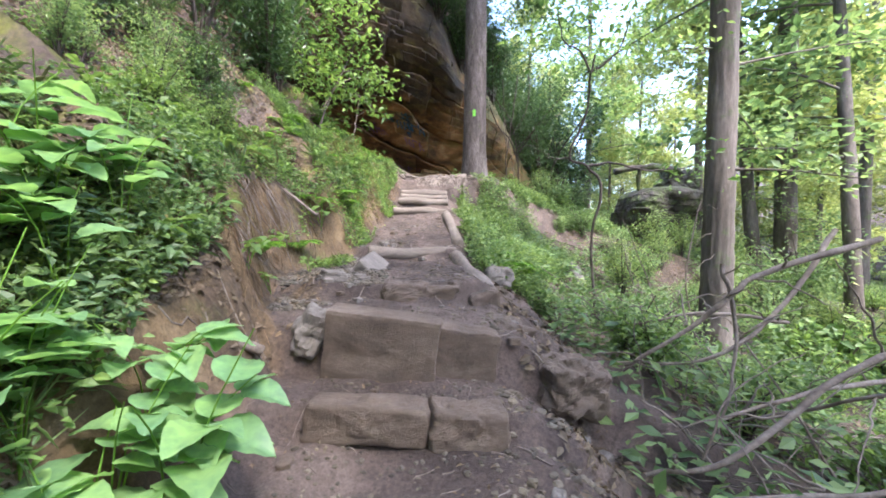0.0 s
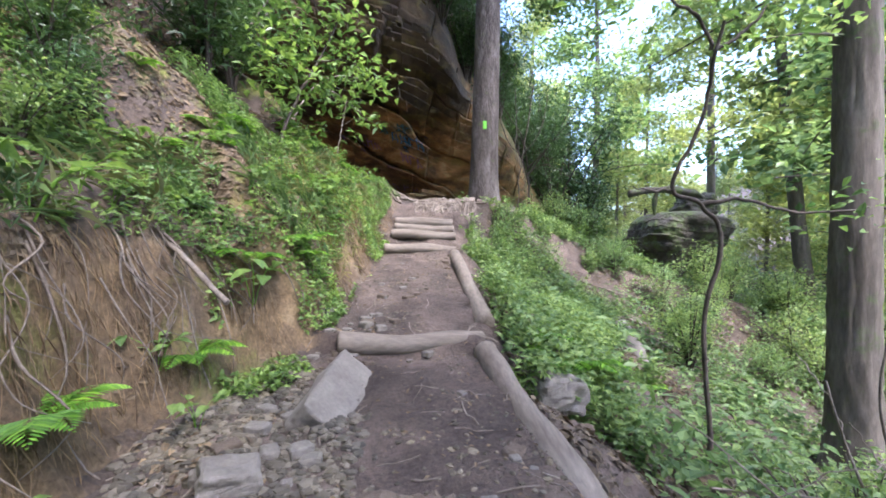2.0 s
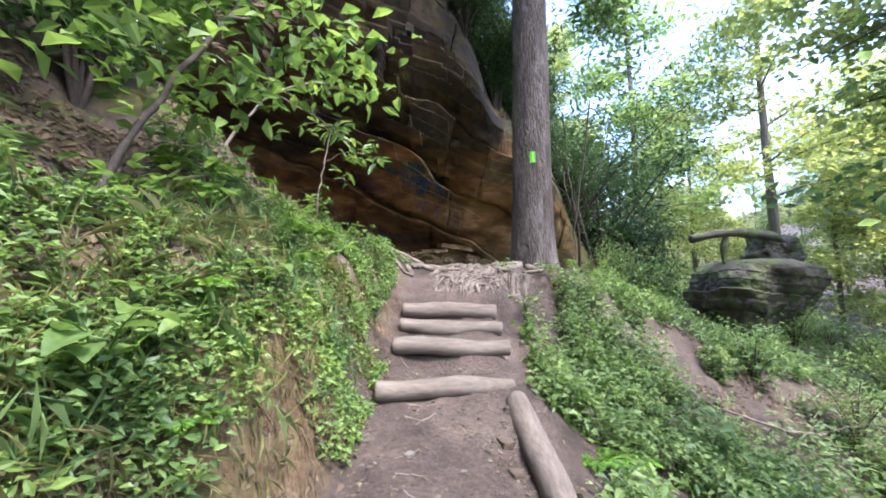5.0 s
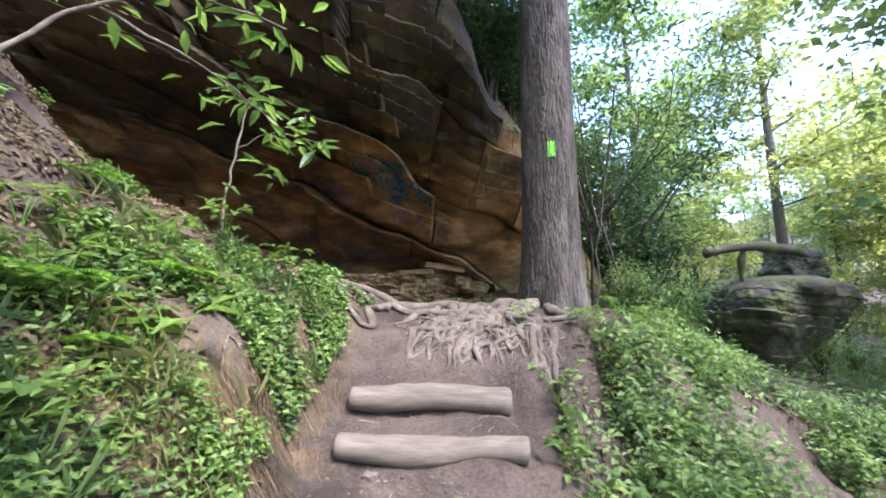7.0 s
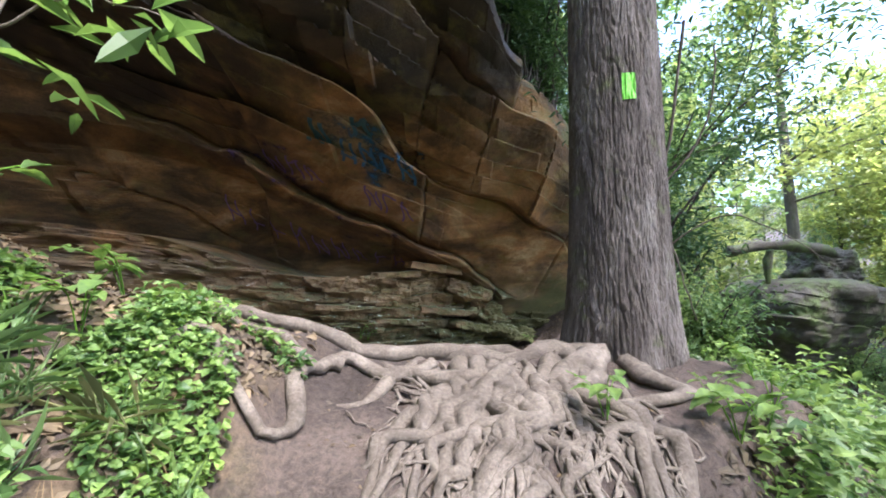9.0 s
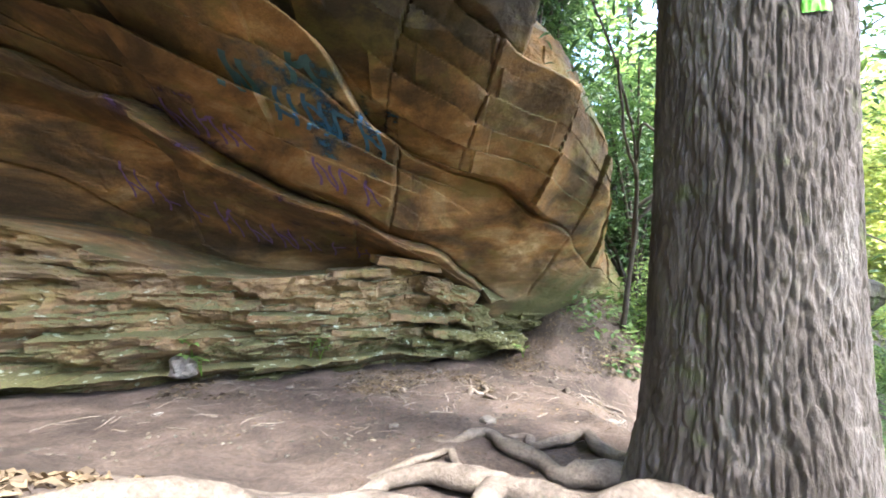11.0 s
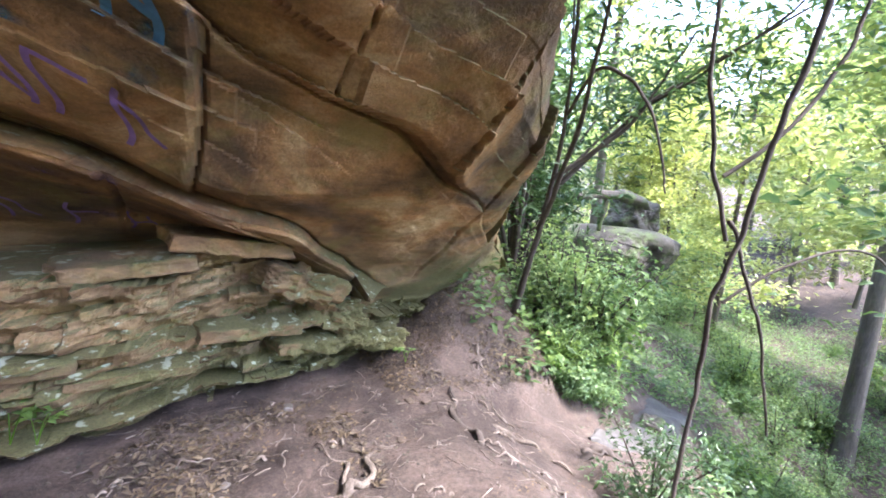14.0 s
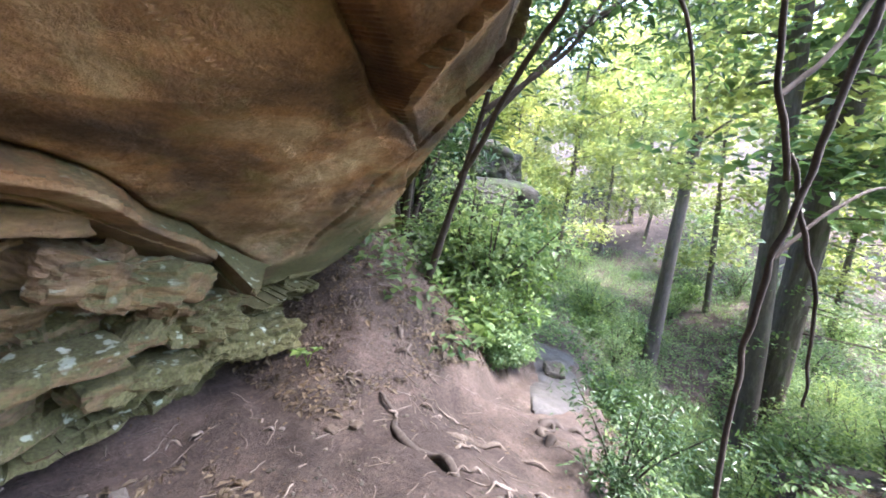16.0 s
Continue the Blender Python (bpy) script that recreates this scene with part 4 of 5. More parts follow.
for _ in range(60):
    x, y, s = g_.uniform(3.2, 12), g_.uniform(6.8, 13.4), float(g_.uniform(0.45, 0.8))
    if not (x < 5 and y > 11.3):
        ob_ = copy_thing(green[int(g_.integers(3))], pose(x, y, float(ground_z(x, y)), 0, 0, float(g_.uniform(0, 360))))
        ob_.scale = (s, s, s)

for _ in range(44):
    x, y, s = g_.uniform(5.2, 15), g_.uniform(9.5, 14.3), float(g_.uniform(0.45, 0.85))
    ob_ = copy_thing(green[int(g_.integers(3))], pose(x, y, float(ground_z(x, y)), 0, 0, float(g_.uniform(0, 360))))
    ob_.scale = (s, s, s)

for _ in range(46):
    x, y, s = g_.uniform(7.4, 17), g_.uniform(13.5, 19), float(g_.uniform(0.6, 1.1))
    gap = min(np.hypot(x + 0.4 - 12.2 * f, y - 6 - 14 * f) for f in np.linspace(0, 1, 15))
    if gap > 2.4 and not (x < 14 and y > 17.2):
        ob_ = copy_thing(green[int(g_.integers(3))], pose(x, y, float(ground_z(x, y)), 0, 0, float(g_.uniform(0, 360))))
        ob_.scale = (s, s, s)

for _ in range(26):
    x, y, s = g_.uniform(1.7, 5.0), g_.uniform(0.9, 5.0), float(g_.uniform(0.4, 0.75))
    ob_ = copy_thing(green[int(g_.integers(3))], pose(x, y, float(ground_z(x, y)), 0, 0, float(g_.uniform(0, 360))))
    ob_.scale = (s, s, s)

for _ in range(22):
    x, y, s = g_.uniform(-4.2, -2.3), g_.uniform(1.2, 4.6), float(g_.uniform(0.3, 0.5))
    ob_ = copy_thing(green[int(g_.integers(3))] if g_.uniform() < 0.6 else rhodo[0], pose(x, y, float(ground_z(x, y)), 0, 0, float(g_.uniform(0, 360))))
    ob_.scale = (s, s, s)

# ---- wet lower path ----
MUD = surface("wet_grey_mud", [(0.25, (0.04, 0.037, 0.035)), (0.5, (0.075, 0.07, 0.066)), (0.75, (0.12, 0.112, 0.104))], 1.8, 34, 0.7, 0.7, 0.03, specular=0.25)
px_, pu_ = np.meshgrid(np.linspace(2.9, 7.2, 150), np.linspace(-1, 1, 24))
pw_ = (0.42 + 0.1 * vnoise(px_ * 1.3, pu_ * 0, 0, 83)) * np.minimum(1, (px_ - 2.85) * 0.9)
py_ = lower_path(px_)[0] - 0.02 + pu_ * pw_
lower_trail = new("path", mesh_from("path", np.stack([px_, py_, ground_z(px_, py_) + 0.035 - 0.07 * pu_ ** 4], -1).reshape(-1, 3), grid_faces(24, 150), MUD))
tagged(lower_trail, "wet grey mud path leading down into the woods", "path", kind="structure")

# ---- ground cover ----
def cover(name, n, where, leaf, aspect, height, mat, label, category, seed, chips=False, flat=0.35, dense=0.0, sc=1.2, lift=0.25):
    """Leaves standing over the ground where a density noise allows."""
    g = np.random.default_rng(seed)
    x, y = g.uniform(where[0], where[1], n), g.uniform(where[2], where[3], n)
    keep = fbm(x * sc, y * sc, 0, 3, seed) > dense
    if len(where) > 4:
        keep &= where[4](x, y)
    x, y = x[keep], y[keep]
    nor = ground_normal(x, y)
    at = np.stack([x, y, ground_z(x, y)], 1) + nor * (g.uniform(0, 1, len(x)) ** 1.5 * height)[:, None]
    way = g.normal(size=at.shape) * (1, 1, flat) + nor * lift
    if lift < 0.1:
        way = way - nor * (way * nor).sum(1, keepdims=True) * 0.85
    up = unit(nor * 0.6 + (0, 0, 0.6 if lift > 0.1 else 0) + g.normal(size=at.shape) * (0.3 if lift > 0.1 else 0.15))
    L = leaf * g.uniform(0.5, 1.4, len(x))
    v, f = (leaf_chips if chips else leaf_blades)(at, way, up, L, L * aspect)
    ob = new(name, mesh_from(name, v, f, mat, False))
    return tagged(ob, label, category, kind="stuff")


def on_bank(x, y):
    return (x < left_edge(y) - 0.25) & (y < 12)


def off_path(x, y):
    return ~((y > 11.3) & (x > 0.9) & (np.abs(y - lower_path(x)[0]) < 0.62) & (x < 7.2)) & ~((y > 10.2) & (x < right_edge(y) + 0.3) & (y < 15))


def on_slope(x, y):
    return (x > right_edge(y) + 0.12) & off_path(x, y)


def beside_trail(x, y):
    """The strip of lush plants below the trail edge; past it the slope is mostly bare."""
    reach = np.interp(y, [4, 5, 7, 9, 11, 13], [0.9, 1.4, 2.0, 2.4, 2.9, 3.2]) + 0.6 * vnoise(x * 1.4, y * 1.4, 0, 77)
    return on_slope(x, y) & (x - right_edge(y) < reach)


def on_valley(x, y):
    bare = (x < 6.5) & (y > 5.2) & (y < 13) & (fbm(x * 1.1, y * 1.1, 0, 3, 78) < 0.2)
    return on_slope(x, y) & ~bare


def over_cut(x, y):
    """The bank above the bare earth cut beside the lower steps."""
    bare = np.interp(y, [0, 1.4, 2.0, 4.4, 5.0, 12], [0.2, 0.25, 0.36, 0.3, 0.2, 0.2])
    d = left_edge(y) - x
    return (d > bare) & (y < 12) & ((d < 1.1) | (vnoise(x * 1.7, y * 1.7, 0, 99) > 0.15))


cover("bank_plants", 130000, (-4.2, -0.9, -0.5, 8.2, over_cut), 0.042, 0.5, 0.16, FRESH, "fresh green plants covering the earth bank", "ground cover", 101, dense=0.36, sc=1.9)
cover("bank_plants", 70000, (-1.9, -0.9, 0.3, 8.2, over_cut), 0.036, 0.5, 0.12, FRESH, "small green plants hanging over the cut bank", "ground cover", 105, dense=0.28, sc=2.8)
cover("bank_plants", 60000, (-4.5, -0.9, 8.2, 10.3, over_cut), 0.045, 0.55, 0.1, FRESH, "patches of green plants on the bank top", "ground cover", 108, dense=0.24, sc=2.0)
cover("bank_plants", 40000, (-2.4, -1.0, 7.6, 9.9, over_cut), 0.034, 0.75, 0.07, FRESH, "small round-leaved plants matting the bank", "ground cover", 133, dense=0.2, sc=2.4)
cover("bank_plants", 20000, (-1.75, -0.98, 4.0, 8.2), 0.042, 0.5, 0.07, FRESH, "sparse small plants rooted in the cut earth bank", "ground cover", 131, dense=0.12, sc=2.6)
cover("leaf_litter", 4000, (-1.8, -0.95, 0.5, 8.4), 0.05, 0.45, 0.012, LITTER, "dead leaves caught on the cut earth bank", "leaf litter", 132, dense=-0.1, flat=0.5, lift=0.03, sc=2.2)
cover("leaf_litter", 3500, (1.0, 3.6, 14.3, 16.4, lambda x, y: y > lower_path(x)[0] + 0.4), 0.06, 0.5, 0.01, LITTER, "dead leaves on the earth bank under the cliff", "leaf litter", 109, dense=-0.5, flat=0.1, lift=0.03)
cover("bank_plants", 30000, (-2.6, -1.0, -0.3, 2.9, over_cut), 0.05, 0.5, 0.22, COVER, "leafy green plants on the lower bank", "ground cover", 113, dense=0.1, sc=2.0)
cover("slope_plants", 130000, (0.2, 5.0, 4.4, 12.2, beside_trail), 0.06, 0.55, 0.32, COVER, "dense bright green plants on the slope", "ground cover", 102, dense=-0.3, sc=1.7)
cover("slope_plants", 26000, (1.2, 6.5, 4.6, 13.0, on_slope), 0.08, 0.5, 0.3, COVER, "scattered green plants on the bare slope", "ground cover", 135, dense=0.12, sc=1.4)
cover("valley_plants", 260000, (1.0, 30, -2, 36, on_valley), 0.12, 0.5, 0.4, COVER, "green undergrowth on the forest floor", "ground cover", 103, chips=True, dense=-0.5)
cover("leaf_litter", 90000, (-5.5, -0.9, -1, 11, on_bank), 0.055, 0.5, 0.012, LITTER, "brown dead leaves lying on the bank", "leaf litter", 104, dense=-0.5, flat=0.1, lift=0.03)
cover("leaf_litter", 60000, (0.2, 6.5, 0, 16.5, on_slope), 0.07, 0.5, 0.01, LITTER, "brown dead leaves lying on the slope", "leaf litter", 106, dense=-0.1, flat=0.1, lift=0.03)
cover("leaf_litter", 4200, (-2.6, 0.5, 13.2, 14.6), 0.055, 0.45, 0.02, LITTER, "pale dry leaves heaped along the foot of the rock", "leaf litter", 134, dense=0.05, flat=0.4, lift=0.05, sc=1.6)
cover("trail_litter", 9000, (-1.6, 2.5, -0.5, 15.5), 0.03, 0.4, 0.006, LITTER, "small dry leaf bits scattered on the trail", "leaf litter", 107, dense=-0.4, flat=0.06, lift=0.03)


def hanging_grass(n, seed):
    """Dry blades and rootlets that hang down the cut of the bank."""
    g = np.random.default_rng(seed)
    y = g.uniform(4.4, 8.4, n)
    x = left_edge(y) - g.uniform(0.12, 0.75, n)
    keep = fbm(x * 1.5, y * 1.5, 0, 3, seed) > -0.25
    x, y = x[keep], y[keep]
    nor = ground_normal(x, y)
    at = np.stack([x, y, ground_z(x, y)], 1) + nor * 0.02
    way = nor * 0.5 + g.normal(size=at.shape) * 0.35 - (0, 0, 0.7) * g.uniform(-0.6, 1.2, (len(x), 1))
    L = g.uniform(0.05, 0.19, len(x))
    v, f = leaf_blades(at, way, nor, L, 0.0045, droop=0.3)
    return tagged(new("hanging_grass", mesh_from("hanging_grass", v, f, STRAW, False)), "dry straw-coloured grass hanging down the bank", "grass", kind="stuff")


hanging_grass(3600, 111)


def root_fibres(n, seed):
    """Fine rootlets that veil the bare earth under the bank's edge."""
    g = np.random.default_rng(seed)
    y = g.uniform(2.4, 9.6, n)
    x = left_edge(y) - g.uniform(0.05, 0.42, n)
    keep = fbm(x * 2.5, y * 2.5, 0, 3, seed) > 0.0
    x, y = x[keep], y[keep]
    nor = ground_normal(x, y)
    at = np.stack([x, y, ground_z(x, y)], 1) + nor * 0.015
    way = nor * 0.25 + g.normal(size=at.shape) * 0.22 - (0, 0, 1.0)
    v, f = leaf_blades(at, way, nor, g.uniform(0.06, 0.24, len(x)), 0.004, droop=0.1)
    return tagged(new("root_fibres", mesh_from("root_fibres", v, f, LITTER, False)), "fine brown rootlets hanging over the bare earth", "roots", kind="stuff")


def tufts(n, where, mat, size, label, seed, dense):
    """Grass tufts: narrow blades that spring from one foot and arch over."""
    g = np.random.default_rng(seed)
    x, y = g.uniform(where[0], where[1], n), g.uniform(where[2], where[3], n)
    keep = (fbm(x * 1.6, y * 1.6, 0, 3, seed) > dense) & where[4](x, y)
    x, y = np.repeat(x[keep], 14), np.repeat(y[keep], 14)
    nor = ground_normal(x, y)
    at = np.stack([x, y, ground_z(x, y)], 1) + g.normal(size=(len(x), 3)) * 0.012
    way = nor * 0.5 + (0, 0, 0.45) + g.normal(size=at.shape) * 0.42
    v, f = leaf_blades(at, way, nor, size * g.uniform(0.5, 1.3, len(x)), 0.006, droop=0.6)
    return tagged(new("grass_tufts", mesh_from("grass_tufts", v, f, mat, False)), label, "grass", kind="stuff")


root_fibres(9000, 141)
tufts(1100, (-2.6, -0.95, 0.3, 9.6, over_cut), COVER, 0.16, "thin green grass tufts on the earth bank", 142, 0.0)
tufts(260, (-2.4, -0.95, 0.3, 9.6, over_cut), STRAW, 0.18, "straw-coloured grass tufts on the earth bank", 143, 0.1)

def rootlets(n, seed):
    """Thin bare roots that hang out of the undercut bank."""
    g = np.random.default_rng(seed)
    for i in range(n):
        y = g.uniform(2.6, 5.0) if i % 2 else g.uniform(3.0, 4.4)
        x = float(left_edge(y)) - g.uniform(0.2, 0.42)
        z = float(ground_z(x, y)) + 0.03
        ln = g.uniform(0.25, 0.7)
        pts = [(x, y, z), (x + 0.1, y + g.normal() * 0.06, z - ln * 0.3), (x + 0.14 + g.uniform(0, 0.1), y + g.normal() * 0.1, z - ln * 0.7), (x + 0.16 + g.uniform(0, 0.15), y + g.normal() * 0.12, z - ln)]
        v, f = tube(spline(pts, 16), np.linspace(g.uniform(0.003, 0.008), 0.0015, 16), 6, 0.2, i, 20)
        tagged(new("hanging_root", mesh_from("hanging_root", v, f, ROOT)), "thin bare root hanging from the cut bank", "root", "hanging roots")


rootlets(60, 91)

# ---- roots of the shelter tree ----
def root(a, b, r, seed, parent=shelter_tree, sway=0.12, mat=ROOT, name="root", lift=0.45):
    """A root creeping over the ground between two plan points."""
    n = 26
    t = np.linspace(0, 1, n)
    d = np.array(b, float) - a
    side = np.array([-d[1], d[0]]) / (np.hypot(*d) + 1e-6)
    w = sway * (np.sin(t * 5.2 + seed) * 0.6 + vnoise(t * 7, t * 0 + seed, 0, seed)) * np.sin(t * np.pi) ** 0.5
    p = np.array(a)[None] + d[None] * t[:, None] + side[None] * w[:, None]
    rad = r * (1 - 0.7 * t) * (1 + 0.25 * vnoise(t * 9, t * 0, seed, 4))
    z = ground_z(p[:, 0], p[:, 1]) + rad * lift + 0.03 * vnoise(t * 6, t * 0, seed, 6)
    z[-3:] -= (0.01, 0.03, 0.06)
    if parent is None:
        z[:4] -= np.array((2.6, 1.6, 0.8, 0.3)) * r
    v, f = tube(np.column_stack([p, z]), np.maximum(rad, 0.004), 9, 0.25, seed, 12, 0.8)
    if parent is None:
        return tagged(new(name, mesh_from(name, v, f, mat)), "pale bare tree root lying across the dirt", "root")
    v = v - np.array(parent.matrix_basis.translation)
    return part(name, mesh_from(name, v, f, mat), parent)


g_ = np.random.default_rng(33)
for i in range(170):
    ex = g_.uniform(-0.72, 0.52)
    ey = 9.48 + 0.25 * g_.uniform() + (0.25 * max(0.0, -ex - 0.2))
    ax, ay = ex * 0.5 + 0.12 + g_.normal() * 0.1, g_.uniform(10.1, 10.65)
    stout = i % 5 == 0
    root((ax, ay), (ex, ey), g_.uniform(0.032, 0.06) if stout else g_.uniform(0.008, 0.024), i + 1, sway=0.09, lift=0.75 if stout else 0.5)
for i in range(40):
    ax, ay, a_ = g_.uniform(-0.5, 0.45), g_.uniform(9.7, 10.6), g_.uniform(2.6, 6.0)
    ln = g_.uniform(0.2, 0.5)
    root((ax, ay), (ax + math.cos(a_) * ln, max(ay + math.sin(a_) * ln, 9.46)), g_.uniform(0.006, 0.016), 500 + i, sway=0.1, lift=1.0)
for a, b, r in [((0.6, 10.75), (-2.2, 10.7), 0.09), ((0.55, 10.9), (-1.6, 11.1), 0.075), ((0.6, 10.7), (-1.0, 10.2), 0.08), ((0.7, 11.15), (-0.3, 11.9), 0.07), ((0.75, 11.2), (0.1, 12.1), 0.055),
                ((0.6, 10.65), (0.2, 9.5), 0.07), ((0.75, 10.6), (0.5, 9.3), 0.06), ((0.5, 10.85), (-0.8, 10.75), 0.08), ((-0.4, 10.6), (-1.9, 10.2), 0.05), ((0.4, 10.9), (-0.6, 11.35), 0.05), ((-0.9, 10.5), (-1.5, 9.6), 0.045)]:
    root(a, b, r, int(r * 1000 + a[0] * 100 + 200), sway=0.22)
for a, b, r in [((1.25, 13.4), (1.55, 14.35), 0.035), ((1.6, 13.9), (2.1, 13.2), 0.03), ((0.2, 13.2), (0.7, 13.6), 0.03), ((2.3, 13.4), (2.9, 13.5), 0.045), ((2.7, 13.6), (3.2, 13.3), 0.045), ((0.5, 12.9), (0.1, 13.9), 0.02), ((1.9, 14.6), (2.05, 14.2), 0.02), ((2.1, 14.8), (2.0, 14.3), 0.02)]:
    root(a, b, r, int(a[1] * 37), None, 0.08, DARK_TWIG if r > 0.032 else ROOT)
for i in range(34):
    x, y, a, ln = g_.uniform(-1.2, 1.9), g_.uniform(12.7, 14.9), g_.uniform(0, 6.28), g_.uniform(0.12, 0.4)
    root((x, y), (x + math.cos(a) * ln, y + math.sin(a) * ln), g_.uniform(0.006, 0.015), 300 + i, None, 0.03, TWIG, "stick", 0.9)

# ---- blaze on the tree ----
lime, n_, l_, b_ = material("lime_paint")
k_ = ramp(n_, l_, tex(n_, l_, 40, 4).outputs[0], [(0.3, (0.1, 0.38, 0.02)), (0.7, (0.17, 0.55, 0.035))]).outputs[0]
l_.new(k_, b_.inputs["Base Color"])
b_.inputs["Roughness"].default_value = 0.6
a_, h_ = np.meshgrid(np.linspace(-0.13, 0.13, 24) - 1.72, np.linspace(1.84, 2.02, 40))
r_ = bark_radius(a_, h_, 16, 0.325, 0.2, 0.11, 0.0085, 0) + 0.006
part("blaze", mesh_from("blaze", np.stack([r_ * np.cos(a_) + 0.012 * h_, r_ * np.sin(a_), h_], -1).reshape(-1, 3), grid_faces(40, 24), lime), shelter_tree, "lime-green painted trail blaze")

# ---- branches, vine and saplings ----
def stem_thing(name, label, category, lines, mat, group=""):
    """A woody plant of several tapering stems, each a part; the first point of the first is its base."""
    x, y, _ = lines[0][0][0]
    if name == "sapling":
        lines = [([(x, y, float(ground_z(x, y)) - 0.03), *lines[0][0]], *lines[0][1:]), *lines[1:]]
    base = np.array(lines[0][0][0], float)
    ob = thing(name, label, category, group, at=tuple(base))
    for i, (pts, r0, r1) in enumerate(lines):
        p = spline(np.array(pts, float) - base, 9 * len(pts))
        n = len(p)
        p = p + 0.012 * np.stack([vnoise(np.arange(n) * 0.35, 0 * p[:, 0], i, 7), vnoise(np.arange(n) * 0.35, 0 * p[:, 0], i, 8), vnoise(np.arange(n) * 0.35, 0 * p[:, 0], i, 9)], 1)
        v, f = tube(p, np.linspace(r0, r1, n), 8, 0.15, i, 14)
        part("stem" if i == 0 else "branch", mesh_from("branch", v, f, mat), ob)
    return ob


def leaves_on(ob, points, n, spread, size, aspect, mat, seed):
    base = np.array(ob.matrix_basis.translation)
    at = np.concatenate([crown_points(n, np.array(p) - base, spread, seed + i) for i, p in enumerate(points)])
    part("foliage", leafy(at, size, aspect, mat, "foliage", seed, 0.4, False), ob, kind="stuff")


sapling = stem_thing("sapling", "thin crooked dark-stemmed sapling on the slope", "tree", [
    ([(1.88, 4.85, 0.77), (1.83, 4.85, 1.43), (1.93, 4.8, 2.08), (1.74, 4.75, 2.31), (1.53, 4.75, 2.42), (1.6, 4.7, 2.68), (1.71, 4.65, 3.0), (1.69, 4.55, 3.31), (1.74, 4.5, 3.52)], 0.019, 0.012),
    ([(1.69, 4.55, 3.35), (1.58, 4.55, 3.59), (1.4, 4.55, 3.7), (1.32, 4.55, 4.02)], 0.015, 0.006),
    ([(1.69, 4.55, 3.35), (1.84, 4.55, 3.44), (2.02, 4.55, 3.6), (2.16, 4.55, 4.0)], 0.015, 0.006),
    ([(1.74, 4.75, 2.31), (2.08, 4.75, 2.36), (2.5, 4.75, 2.26), (3.02, 4.75, 2.32)], 0.017, 0.006),
    ([(1.53, 4.75, 2.42), (1.36, 4.75, 2.41), (1.23, 4.75, 2.44)], 0.011, 0.004)], DARK_TWIG)
leaves_on(sapling, [(1.4, 4.55, 3.7), (1.32, 4.55, 4.02), (2.02, 4.55, 3.6), (2.16, 4.55, 4.0), (3.02, 4.75, 2.32)], 70, (0.3, 0.3, 0.15), 0.09, 0.5, FRESH, 61)
vine = stem_thing("vine", "dark crooked vine stem hanging beside the trail", "vine", [
    ([(1.75, 12.35, 2.3), (1.93, 12.4, 3.1), (2.0, 12.42, 3.6), (1.97, 12.4, 4.0), (2.05, 12.34, 4.4), (2.08, 12.3, 4.8), (2.15, 12.24, 5.3), (2.3, 12.1, 6.5)], 0.012, 0.017),
    ([(2.08, 12.42, 4.45), (2.12, 12.3, 4.1), (2.16, 12.2, 3.75), (2.24, 12.15, 3.3)], 0.012, 0.006),
    ([(2.04, 12.42, 4.35), (2.0, 12.55, 4.9), (1.95, 12.6, 5.6), (1.9, 12.6, 6.6)], 0.013, 0.012),
    ([(2.1, 12.5, 4.7), (2.4, 12.3, 5.1), (2.6, 12.2, 5.6), (2.7, 12.2, 6.3)], 0.013, 0.01),
    ([(2.06, 12.4, 4.0), (2.5, 12.1, 4.35), (2.9, 11.9, 4.2), (3.4, 11.8, 3.8)], 0.009, 0.004)], DARK_TWIG)
leaves_on(vine, [(2.5, 12.6, 6.3), (1.9, 12.6, 6.4), (2.7, 12.2, 6.1), (2.9, 11.9, 4.25), (3.3, 12.6, 6.2), (3.4, 11.9, 5.9), (2.6, 12.2, 5.5)], 45, (0.35, 0.35, 0.2), 0.09, 0.4, DEEP, 62)
overhang = stem_thing("rhododendron", "crooked rhododendron with bare dark branches beside the cliff", "bush", [
    ([(3.0, 15.4, 2.6), (2.9, 15.0, 3.6), (2.75, 14.6, 4.6), (2.5, 14.2, 5.6), (2.0, 13.8, 6.4)], 0.05, 0.006),
    ([(2.85, 14.8, 4.2), (2.4, 14.0, 5.0), (1.9, 13.4, 5.3), (1.5, 12.9, 5.9)], 0.03, 0.01),
    ([(2.7, 14.5, 4.8), (3.2, 14.0, 5.4), (3.4, 13.6, 6.2)], 0.03, 0.01),
    ([(2.6, 14.3, 5.4), (2.2, 13.6, 5.6), (2.0, 13.0, 5.2), (2.05, 12.8, 4.6)], 0.02, 0.006),
    ([(2.4, 14.1, 5.8), (1.8, 13.5, 6.3), (1.2, 13.0, 6.8)], 0.02, 0.008),
    ([(2.75, 14.6, 4.6), (3.4, 14.0, 5.6), (4.0, 13.2, 6.3), (4.6, 12.4, 6.8)], 0.03, 0.006),
    ([(3.4, 14.0, 5.6), (3.5, 13.0, 6.1), (3.3, 12.2, 6.8)], 0.018, 0.005),
    ([(3.4, 14.0, 5.6), (4.2, 14.2, 6.0), (5.2, 13.8, 6.3)], 0.018, 0.005)], DARK_TWIG)
